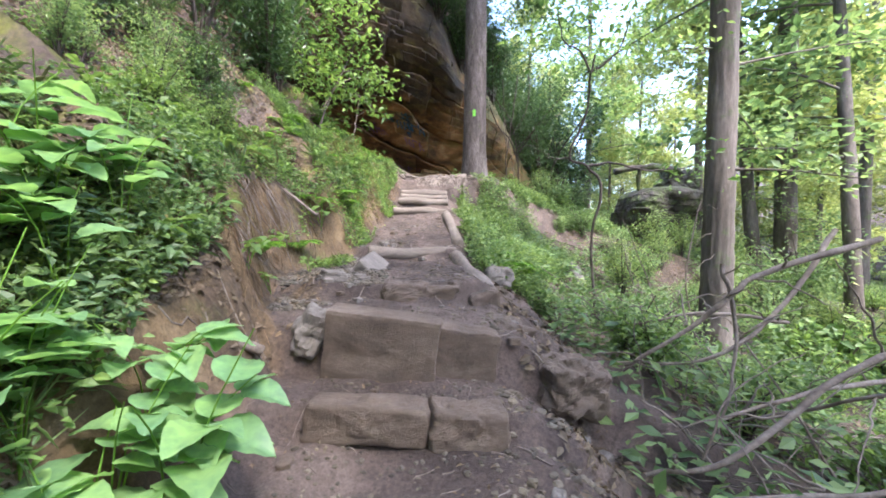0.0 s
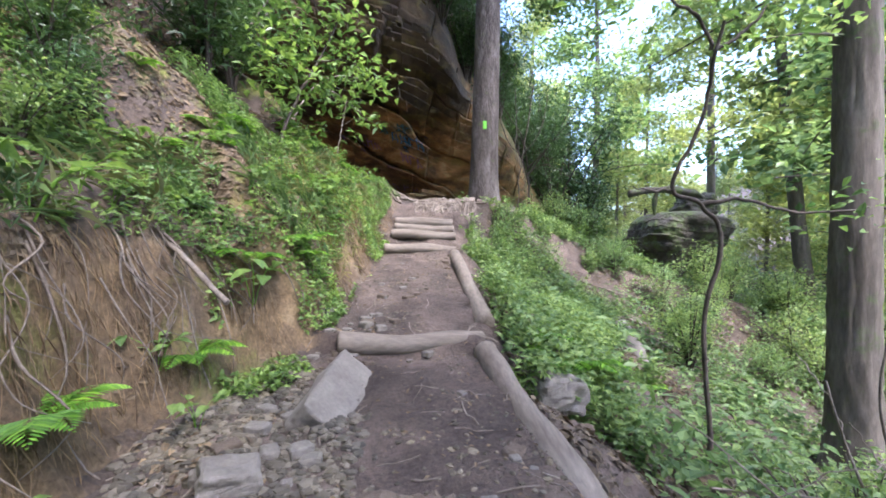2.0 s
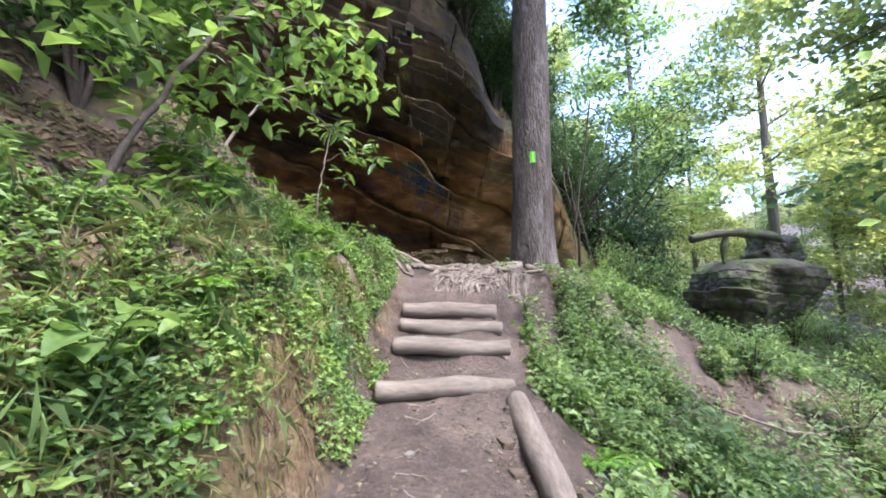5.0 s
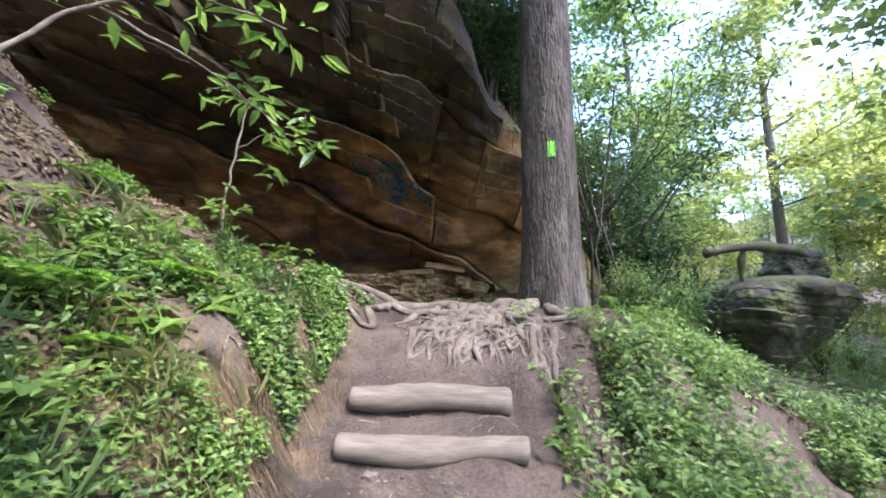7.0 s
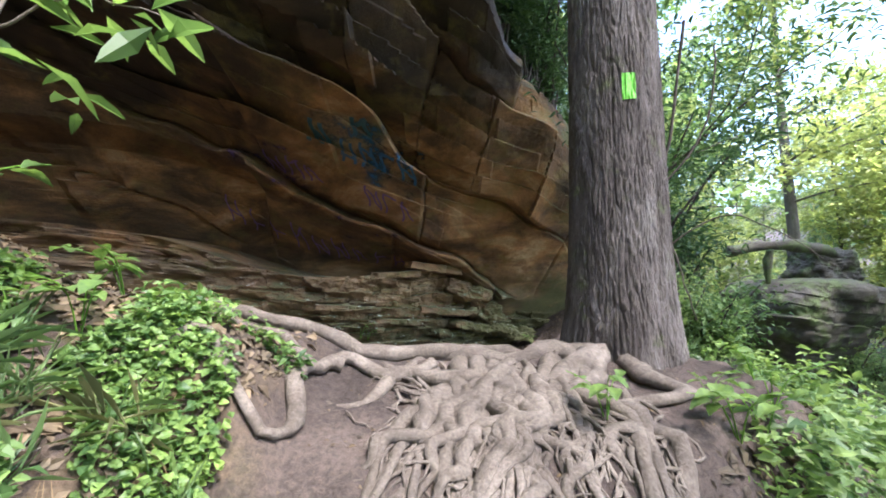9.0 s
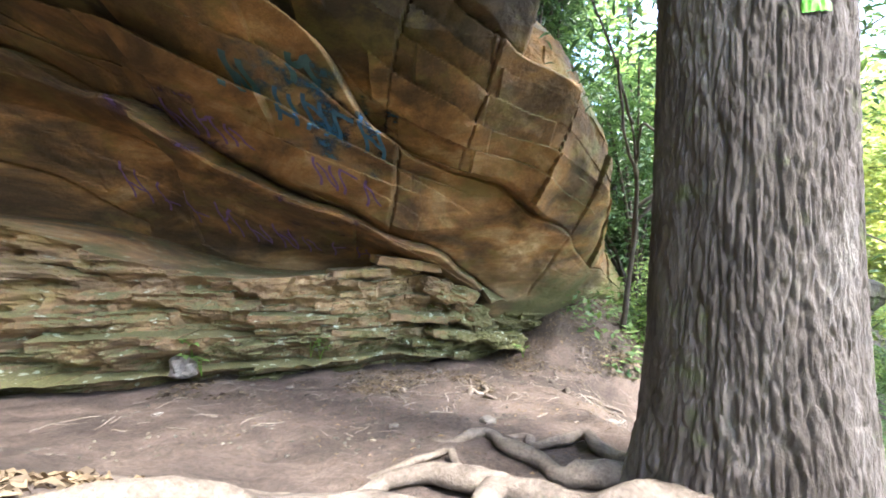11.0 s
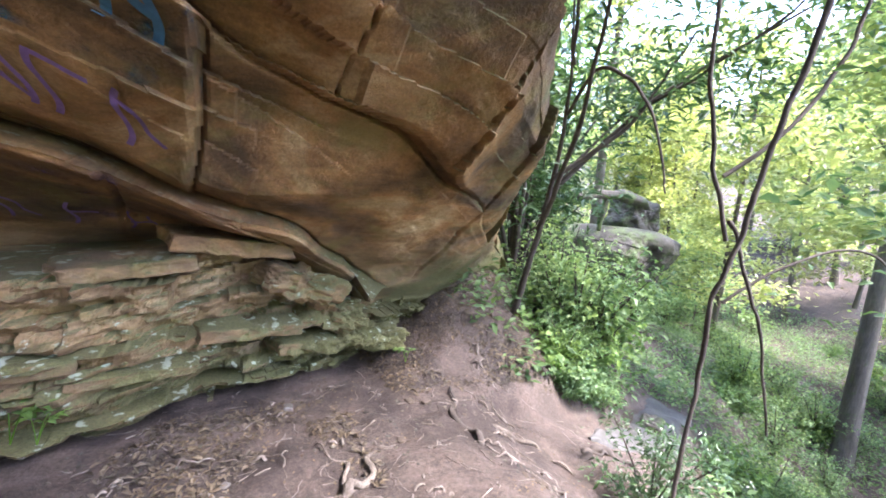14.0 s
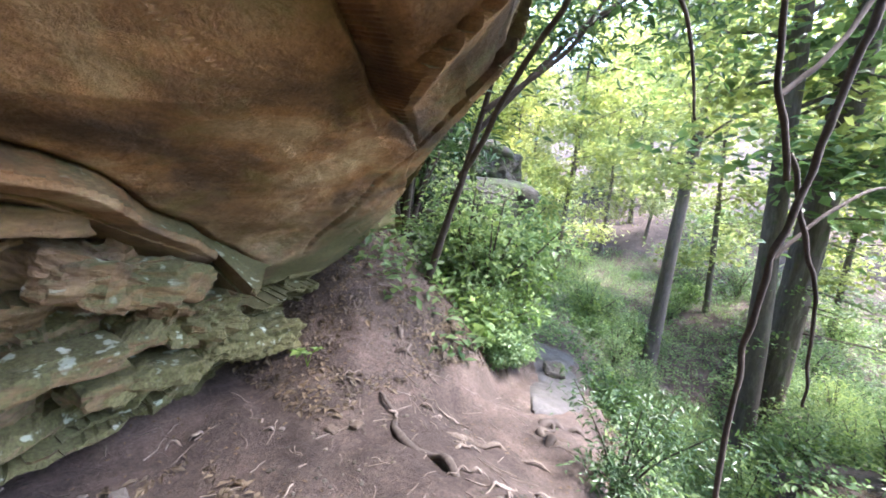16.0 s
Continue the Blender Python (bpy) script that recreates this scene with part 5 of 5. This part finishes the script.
leaves_on(overhang, [(2.0, 13.8, 6.5), (1.6, 13.0, 6.0), (3.4, 13.6, 6.2), (1.3, 13.1, 6.8), (3.0, 14.0, 5.6), (2.6, 14.3, 6.2), (3.3, 14.6, 5.2), (3.6, 14.4, 6.0), (2.9, 13.4, 6.6), (3.8, 13.8, 6.8), (2.4, 13.0, 6.9), (3.2, 15.2, 4.6), (3.6, 15.6, 5.4), (4.2, 13.2, 6.5), (4.6, 12.4, 6.8), (3.6, 12.6, 6.2), (3.0, 12.0, 7.0), (4.0, 11.8, 6.8), (5.0, 13.5, 6.2), (4.4, 14.6, 6.2), (3.5, 13.3, 6.9), (4.5, 13.3, 7.2), (5.2, 14.2, 6.8), (3.4, 14.8, 5.8), (3.4, 14.4, 5.95), (3.4, 14.0, 5.6), (3.4, 13.5, 5.75), (3.4, 13.1, 5.5), (3.4, 12.9, 5.75)], 130, (0.4, 0.4, 0.25), 0.12, 0.3, DEEP, 63)
shoot = stem_thing("sapling", "young sapling with broad bright green leaves on the bank", "plant", [
    ([(-2.2, 9.75, 4.0), (-2.17, 9.75, 4.3), (-2.1, 9.75, 4.75), (-2.05, 9.75, 5.0)], 0.014, 0.006),
    ([(-2.15, 9.75, 4.5), (-1.9, 9.7, 4.62), (-1.65, 9.65, 4.6), (-1.4, 9.6, 4.5)], 0.006, 0.003),
    ([(-2.06, 9.75, 4.95), (-2.25, 9.7, 5.05), (-2.4, 9.65, 5.0)], 0.005, 0.003)], TWIG)
leaves_on(shoot, [(-2.05, 9.75, 5.0), (-2.3, 9.7, 5.02), (-1.65, 9.65, 4.6), (-1.45, 9.6, 4.5), (-1.9, 9.7, 4.6), (-1.95, 9.7, 4.9), (-1.8, 9.7, 4.3)], 7, (0.09, 0.09, 0.04), 0.2, 0.32, FRESH, 64)
bough = stem_thing("sapling", "leafy young tree leaning out over the bank", "tree", [
    ([(-2.5, 8.0, 3.9), (-2.3, 8.3, 4.6), (-1.9, 8.6, 5.0), (-1.4, 8.9, 5.0)], 0.02, 0.005),
    ([(-2.2, 8.4, 4.75), (-1.9, 8.9, 4.7), (-1.6, 9.2, 4.5)], 0.01, 0.004)], TWIG)
leaves_on(bough, [(-1.4, 8.9, 5.0), (-1.6, 8.8, 5.05), (-1.9, 8.6, 5.05), (-1.6, 9.2, 4.5), (-1.8, 9.0, 4.65), (-2.2, 8.4, 4.8)], 14, (0.15, 0.15, 0.06), 0.18, 0.3, FRESH, 65)
maple = stem_thing("sapling", "leafy sapling growing from the top of the bank", "tree", [
    ([(-2.0, 6.4, 3.2), (-1.9, 6.6, 3.8), (-1.7, 6.8, 4.4), (-1.5, 6.9, 5.0), (-1.5, 7.0, 5.8)], 0.022, 0.008),
    ([(-1.75, 6.75, 4.3), (-1.4, 6.9, 4.4), (-1.1, 7.0, 4.2)], 0.009, 0.003),
    ([(-1.6, 6.85, 4.7), (-1.8, 6.6, 5.1), (-1.9, 6.2, 5.3)], 0.009, 0.003)], DARK_TWIG)
leaves_on(maple, [(-1.35, 6.9, 4.35), (-1.15, 7.0, 4.2), (-1.5, 6.9, 4.9), (-1.5, 6.9, 5.4), (-1.8, 6.5, 5.1), (-1.9, 6.3, 5.3), (-1.7, 6.8, 4.5), (-1.6, 7.1, 5.8), (-2.0, 6.6, 4.6), (-1.9, 6.2, 4.2), (-2.0, 6.4, 3.9), (-1.7, 6.9, 3.9), (-2.2, 6.8, 4.2)], 80, (0.22, 0.22, 0.15), 0.12, 0.5, FRESH, 66)

fallen = [([(2.9, 2.6, 1.42), (2.1, 2.55, 1.2), (1.7, 2.5, 0.95), (1.2, 2.6, 0.55)], 0.024), ([(3.1, 2.2, 1.0), (2.2, 2.1, 0.7), (1.5, 2.0, 0.3), (1.1, 2.1, 0.15)], 0.022),
          ([(1.92, 2.7, 1.25), (1.95, 2.6, 0.9), (1.85, 2.5, 0.55), (1.7, 2.4, 0.2)], 0.016), ([(3.2, 3.2, 1.5), (2.6, 3.0, 0.9), (2.0, 2.9, 0.55), (1.4, 3.1, 0.45)], 0.022),
          ([(2.8, 1.9, 0.4), (2.2, 1.8, 0.25), (1.4, 1.9, 0.15)], 0.02), ([(3.0, 3.4, 0.7), (2.2, 3.3, 0.8), (1.3, 3.4, 0.6)], 0.018),
          ([(2.6, 1.7, 0.9), (2.2, 2.0, 0.6), (1.9, 2.6, 0.2)], 0.014), ([(3.3, 2.6, 0.5), (2.4, 2.4, 0.5), (1.6, 2.3, 0.35)], 0.02),
          ([(2.3, 4.6, 0.3), (1.9, 4.2, 0.5), (1.2, 3.9, 0.75)], 0.014), ([(2.4, 3.6, 0.2), (2.0, 3.8, 0.6), (1.8, 3.9, 1.3)], 0.01), ([(2.9, 4.4, 0.1), (2.8, 4.5, 1.0), (2.95, 4.5, 1.9)], 0.012)]
fallen += [([(3.4, 8.6, 0.75), (2.9, 8.2, 0.95), (2.2, 7.9, 0.95)], 0.022), ([(3.6, 7.4, 0.35), (3.0, 7.6, 0.75), (2.5, 8.2, 1.0)], 0.016), ([(3.8, 9.5, 1.15), (3.1, 9.2, 1.3), (2.5, 9.3, 1.5)], 0.02), ([(4.2, 8.0, 0.35), (3.4, 8.0, 0.6), (2.8, 7.7, 0.75)], 0.025), ([(3.2, 6.6, 0.2), (2.9, 7.0, 0.5), (2.3, 7.1, 0.75)], 0.014)]
g_ = np.random.default_rng(43)
for _ in range(16):
    x, y = g_.uniform(1.2, 3.2), g_.uniform(1.5, 4.6)
    d_ = g_.normal(size=2) * (0.7, 0.4)
    z0, z1 = float(ground_z(x, y)) + 0.02, float(ground_z(x + d_[0], y + d_[1])) + g_.uniform(0.2, 0.8)
    fallen.append(([(x, y, z0), (x + d_[0] * 0.5, y + d_[1] * 0.5, (z0 + z1) / 2 + 0.08), (x + d_[0], y + d_[1], z1)], float(g_.uniform(0.006, 0.013))))
g_ = np.random.default_rng(44)
for pts, r in fallen:
    lines = [(pts, r, r * 0.5)]
    for _ in range(5):
        i_ = int(g_.integers(len(pts) - 1))
        p0 = np.array(pts[i_]) + (np.array(pts[i_ + 1]) - pts[i_]) * g_.uniform()
        d_ = g_.normal(size=3) * (0.35, 0.25, 0.25)
        lines.append(([p0, p0 + d_ * 0.5 + (0, 0, 0.05), p0 + d_], r * 0.35, 0.003))
    stem_thing("fallen_branch", "dead grey branch tangled on the slope", "branch", lines, TWIG, "fallen branches")
step_log("fallen_log", (2.55, 7.7, 0.9), (2.42, 6.8, 0.53), 0.12, "pale grey rotting log on the slope", 41, GREY_STONE)
step_log("branch_stub", (-1.35, 1.9, 0.95), (-1.0, 2.15, 0.8), 0.03, "broken grey branch sticking from the bank", 42, TWIG)
step_log("branch_stub", (-1.95, 4.15, 2.12), (-1.22, 3.84, 1.67), 0.014, "broken pale stick hanging from the bank", 43, TWIG)

# ---- ferns and weeds ----
def fern(seed, name="fern"):
    g = np.random.default_rng(seed)
    ob = thing(name, "bright green arching fern on the bank", "fern", "ferns")
    for i in range(9):
        a, ln = i * 0.698 + g.uniform(-0.2, 0.2), g.uniform(0.28, 0.42)
        s = np.linspace(0, 1, 22)
        spine = np.stack([s * ln, 0 * s, 0.26 * ln * np.sin(s * 2.4) + 0.35 * ln * s * (1 - s)], 1)
        tan = unit(np.gradient(spine, axis=0))
        size_ = 0.32 * ln * np.sin(np.clip(s * 0.9 + 0.12, 0, 1) * np.pi) ** 0.8 + 0.004
        pieces = [tube(spine, np.linspace(0.003, 0.001, 22), 4)]
        at = np.concatenate([spine, spine])
        sd = np.concatenate([np.tile((0.0, 1.0, -0.12), (22, 1)), np.tile((0.0, -1.0, -0.12), (22, 1))]) + np.concatenate([tan, tan]) * 0.5
        v, f = leaf_chips(at, sd, np.tile((0.0, 0, 1), (44, 1)), np.concatenate([size_, size_]), np.full(44, 0.024))
        tri = mesh_from("frond", v, f, FERN, False)
        part("frond", tri, ob, m=pose(0, 0, 0, 0, 0, math.degrees(a)))
    return ob


def broad_leaf(mat, seed):
    """One broad leaf a metre long: pointed oval with a folded midrib, ribs and a curled tip."""
    g = np.random.default_rng(seed)
    s = np.linspace(0, 1, 12)[:, None]
    u = np.linspace(-1, 1, 7)[None]
    w = 0.36 * np.sin(np.pi * s ** 0.72) ** 0.85 * (1 - 0.15 * s) + 0.004
    x = s + 0.05 * np.abs(u) * (1 - s)
    y = w * u
    z = 0.1 * np.abs(u) * np.sin(np.pi * s) - g.uniform(0.15, 0.35) * s ** 2 + 0.015 * np.sin(s * 40) * np.abs(u) + 0.02 * vnoise(s * 4, u * 2, seed, 3)
    return mesh_from("leaf", np.stack([x, y, z + 0 * u], -1).reshape(-1, 3), grid_faces(12, 7), mat)


LEAF_SHAPES = {}


def weed(seed, leaf, n, tall, mat=FRESH, label="broad-leaved green weed growing among the plants"):
    g = np.random.default_rng(seed)
    ob = thing("weed", label, "plant", "broad-leaved weeds")
    for i in range(3):
        a = g.uniform(0, 6.28)
        p = spline([(0, 0, -0.05), (0.08 * math.cos(a), 0.08 * math.sin(a), tall * 0.6), (0.25 * math.cos(a), 0.25 * math.sin(a), tall * g.uniform(0.8, 1.1))], 8)
        part("stem", mesh_from("stem", *tube(p, np.linspace(0.005, 0.002, 8), 5), FERN), ob)
        for j in range(n):
            k = g.uniform(0.35, 1)
            c = np.array([np.interp(k, np.linspace(0, 1, 8), p[:, q]) for q in range(3)])
            b = g.uniform(0, 6.28)
            ln = leaf * g.uniform(0.7, 1.25)
            key = (mat.name, j % 3)
            if key not in LEAF_SHAPES:
                LEAF_SHAPES[key] = broad_leaf(mat, 5 + j % 3)
            part("leaf", LEAF_SHAPES[key], ob, m=pose(*c, g.uniform(-15, 15), g.uniform(-25, 15), math.degrees(b)) @ Matrix.Scale(ln, 4))
    return ob


ferns = [fern(1), fern(2)]
g_ = np.random.default_rng(55)
fern_spots = [(-1.25, 5.0), (-1.2, 5.25), (0.75, 4.9), (0.9, 5.3), (0.6, 5.1), (-1.5, 6.3), (-1.45, 4.55), (-1.7, 5.6), (-1.5, 3.2), (-1.3, 6.0), (1.2, 5.8), (0.7, 6.1)] + [(g_.uniform(-2.6, -1.45), g_.uniform(1, 9)) for _ in range(22)] + [(g_.uniform(0.5, 2.2), g_.uniform(4.8, 9.5)) for _ in range(14)]
strew(ferns, fern_spots, seed=71, scale=(0.4, 0.75))
for x, y, s in [(0.78, 4.95, 1.2), (0.95, 5.2, 1.25), (0.7, 5.3, 1.0), (-1.28, 5.05, 0.8)]:
    ob_ = copy_thing(ferns[0], pose(x, y, float(ground_z(x, y)), 0, 12, x * 90))
    ob_.scale = (s, s, s)
weeds = [weed(3, 0.1, 5, 0.3), weed(4, 0.12, 4, 0.35), weed(5, 0.08, 6, 0.25)]
weed_spots = [(g_.uniform(-2.3, -1.25), g_.uniform(0.6, 10)) for _ in range(70)] + [(g_.uniform(0.3, 1.6), g_.uniform(5, 10.5)) for _ in range(40)] + [(g_.uniform(3.1, 3.9), 14.65 + g_.uniform(-0.15, 0.7)) for _ in range(26)]
strew(weeds, weed_spots, seed=72, scale=(0.5, 1.1))
big_weeds = [weed(8, 0.21, 6, 0.75, BROAD, "large broad-leaved plant beside the trail start"), weed(9, 0.2, 7, 0.65, BROAD, "large broad-leaved plant beside the trail start")]
strew(big_weeds, [(-0.95, 0.8), (-1.15, 1.05), (-1.0, 1.15), (-1.2, 0.75), (-1.3, 1.35), (-1.05, 1.4), (-1.4, 1.0), (-1.4, 1.7), (-1.15, 0.9), (-0.92, 1.0), (-0.85, 1.2), (-1.55, 1.2), (-1.7, 1.5), (-1.5, 1.45), (-1.6, 1.0)], seed=73, scale=(0.75, 1.05))
for x, y, s in [(3.6, 14.85, 0.7), (4.0, 15.1, 1.0), (4.3, 15.4, 1.1), (4.0, 15.5, 1.0), (3.4, 14.7, 0.5), (4.7, 15.6, 1.3), (4.5, 15.2, 1.4), (5.1, 15.8, 1.5), (4.2, 14.95, 1.1)]:
    ob_ = copy_thing(green[int(g_.integers(3))], pose(x, y, float(ground_z(x, y)), 0, 0, float(g_.uniform(0, 360))))
    ob_.scale = (s, s, s)
for x, y, z, s in [(-1.4, 14.1, 2.95, 0.8), (-2.45, 13.75, 2.95, 1.0), (-1.3, 14.12, 2.9, 0.6), (-2.35, 13.7, 2.85, 0.7), (1.3, 14.9, 2.75, 0.6)]:
    ob_ = copy_thing(weeds[0], pose(x, y, z, 0, 0, x * 200))
    ob_.scale = (s, s, s)
cover("path_edge_plants", 16000, (3.0, 4.2, 14.3, 15.5, lambda x, y: (y > lower_path(x)[0] + 0.55)), 0.06, 0.55, 0.35, COVER, "bright green plants tumbling down the bank", "ground cover", 120, dense=-0.3)

# ---- loose stones ----
g_ = np.random.default_rng(66)
pebbles = [stone("loose_stone", (0, 0, 0), (0.1, 0.08, 0.05), "small loose stone on the dirt", 50 + i, mat=GREY_STONE if i % 2 else STONE, detail=5, round_=0.6, group="loose stones") for i in range(4)]
peb = [(g_.uniform(-1.1, -0.6), g_.uniform(2.9, 5.2)) for _ in range(45)] + [(g_.uniform(-0.9, 0.2), g_.uniform(0.8, 8.8)) for _ in range(50)] + [(g_.uniform(-2.4, 1.5), g_.uniform(12, 14.6)) for _ in range(20)] + [(g_.uniform(0.4, 1.2), g_.uniform(1.5, 4.5)) for _ in range(20)]
strew(pebbles, peb, seed=74, scale=(0.3, 1.1))

def gravel(n, where, size, label, seed, dense):
    """Many small angular stones pressed into the dirt."""
    g = np.random.default_rng(seed)
    x, y = g.uniform(where[0], where[1], n), g.uniform(where[2], where[3], n)
    keep = (fbm(x * 2, y * 2, 0, 3, seed) > dense) & (ground_normal(x, y)[:, 2] > 0.82)
    x, y = x[keep], y[keep]
    p, f = cube_points(2)
    p = unit(p) * 0.5
    s = size * g.uniform(0.35, 1.3, (len(x), 1, 1)) ** 1.5 * g.uniform(0.6, 1.3, (len(x), 1, 3)) * np.array((1, 1, 0.55))
    v = p[None] * s * g.uniform(0.75, 1.2, (len(x), len(p), 1))
    a = g.uniform(0, 6.28, (len(x), 1))
    vx, vy = v[..., 0] * np.cos(a) - v[..., 1] * np.sin(a), v[..., 0] * np.sin(a) + v[..., 1] * np.cos(a)
    v = np.stack([vx + x[:, None], vy + y[:, None], v[..., 2] + ground_z(x, y)[:, None]], -1)
    faces = (np.arange(len(x)) * len(p))[:, None, None] + f[None]
    return tagged(new("gravel", mesh_from("gravel", v.reshape(-1, 3), faces.reshape(-1, 4), GRAVEL, False)), label, "gravel", kind="stuff")


gravel(5200, (-1.7, -0.5, 2.6, 4.7), 0.04, "small broken stones lying below the bank", 201, -0.2)
gravel(5000, (-1.0, 0.4, 0.4, 9.3), 0.025, "small stones pressed into the dirt trail", 202, 0.0)
gravel(1600, (0.3, 1.4, 1.2, 4.8), 0.045, "rubble along the trail edge", 203, 0.0)
gravel(3500, (-2.4, 3.2, 11.5, 15.0), 0.022, "small stones on the shelter floor", 204, 0.1)


def twigs(n, where, seed, label):
    g = np.random.default_rng(seed)
    pieces = []
    for i in range(n):
        x, y, a, ln = g.uniform(where[0], where[1]), g.uniform(where[2], where[3]), g.uniform(0, 6.28), g.uniform(0.05, 0.22)
        t = np.linspace(-0.5, 0.5, 5)
        px, py = x + math.cos(a) * ln * t + 0.01 * np.sin(t * 7 + i), y + math.sin(a) * ln * t
        r = g.uniform(0.0015, 0.005)
        pieces.append(tube(np.column_stack([px, py, ground_z(px, py) + r * 0.8]), r, 5))
    return tagged(new("twig_litter", mesh_from("twig_litter", *joined(pieces), TWIG)), label, "twigs", kind="stuff")


twigs(420, (-1.5, 1.2, 0.8, 9.4), 211, "thin dry twigs scattered on the trail")
twigs(420, (-2.6, 3.0, 12.0, 15.2), 212, "thin dry twigs on the shelter floor")

# ---- graffiti on the rock ----
def paint(name, tone):
    m, n, l, b = material(name)
    l.new(ramp(n, l, tex(n, l, 14, 6, 0.7).outputs[0], [(0.3, tuple(c * 0.5 for c in tone)), (0.7, tone)]).outputs[0], b.inputs["Base Color"])
    b.inputs["Roughness"].default_value = 0.75
    return m


PURPLE, BLUE, TEAL = paint("purple_spray", (0.2, 0.11, 0.28)), paint("blue_spray", (0.06, 0.16, 0.28)), paint("teal_spray", (0.07, 0.15, 0.17))


def graffiti(strokes, tone, width, label):
    """Spray-painted bars that lie on the rock: each stroke runs from one place and height on the face to another."""
    pieces = []
    for x0, k0, x1, k1 in strokes:
        t = np.linspace(0, 1, 16)
        x = x0 + (x1 - x0) * t + 0.02 * np.sin(t * 6)
        k = k0 + (k1 - k0) * t
        rows = []
        dx, dk = (x1 - x0), (k1 - k0)
        ln = math.hypot(dx, dk) + 1e-6
        for s in (-1, -0.5, 0, 0.5, 1):
            xs, ks = x - dk / ln * s * width / 2, k + dx / ln * s * width / 2
            y, z = weathered(xs, ks)
            rows.append(np.stack([xs, y - 0.022, z - 0.012], 1))
        pieces.append((np.concatenate(rows), grid_faces(5, 16)))
    for v, f in pieces:
        part("stroke", mesh_from("stroke", v, f, tone), ob_g)


g_ = np.random.default_rng(77)
for tone, width, row, label in ((PURPLE, 0.02, [(-3.4 + 0.3 * i, 2.45 - 0.02 * i) for i in range(9)], "faded purple spray-painted writing on the rock"),
                                (PURPLE, 0.024, [(-2.5 + 0.25 * i, 4.15 + 0.02 * i) for i in range(3)] + [(-1.25 + 0.22 * i, 4.1) for i in range(3)], "purple spray-painted letters on the rock"),
                                (BLUE, 0.035, [(-1.5 + 0.24 * i, 4.7) for i in range(4)], "faded blue spray-painted marks on the rock"),
                                (TEAL, 0.05, [(-1.8, 4.85), (-1.3, 5.1)], "faded teal spray-painted patch on the rock")):
    ob_g = thing("graffiti", label, "graffiti")
    lines = []
    for x, k in row:
        h = 0.28 + g_.uniform(-0.06, 0.06)
        lines += [(x, k, x + g_.uniform(-0.03, 0.05), k + h), (x, k + h * g_.uniform(0.3, 1), x + 0.16, k + h * g_.uniform(0, 1))]
        if g_.uniform() < 0.6:
            lines.append((x + 0.15, k, x + 0.13, k + h * 0.9))
    graffiti(lines, tone, width, label)


def sprayed(name, tone, cover_at):
    """Thin worn spray paint: bare rock shows through where it has flaked."""
    m = paint(name, tone)
    n, l = m.node_tree.nodes, m.node_tree.links
    t = tex(n, l, 3.2, 7, 0.72)
    k = ramp(n, l, t.outputs[0], [(cover_at, (0, 0, 0)), (cover_at + 0.1, (0.75, 0.75, 0.75))])
    l.new(k.outputs[0], n["Principled BSDF"].inputs["Alpha"])
    return m


for tone, flaked, x0, x1, k0, k1, label in (((0.045, 0.14, 0.2), 0.5, -1.75, -0.5, 4.5, 5.3, "worn teal and blue spray paint on the rock"),
                                            ((0.03, 0.13, 0.34), 0.54, -1.4, -0.55, 4.55, 5.05, "bright blue worn spray paint on the rock"),
                                            ((0.17, 0.1, 0.25), 0.52, -3.0, -2.1, 3.9, 4.6, "worn purple spray paint on the rock"),
                                            ((0.15, 0.09, 0.22), 0.56, -2.3, -0.9, 2.3, 3.4, "thin purple spray paint low on the rock")):
    gx_, gk_ = np.meshgrid(np.linspace(x0, x1, 90), np.linspace(k0, k1, 60))
    bow = 0.12 * vnoise(gx_ * 3, gk_ * 3, 0, 87)
    yy_, zz_ = weathered(gx_, gk_ + bow)
    ob_g = thing("graffiti", label, "graffiti")
    part("stroke", mesh_from("stroke", np.stack([gx_, yy_ - 0.012, zz_ - 0.008], -1).reshape(-1, 3), grid_faces(60, 90), sprayed("worn_spray", tone, flaked)), ob_g)
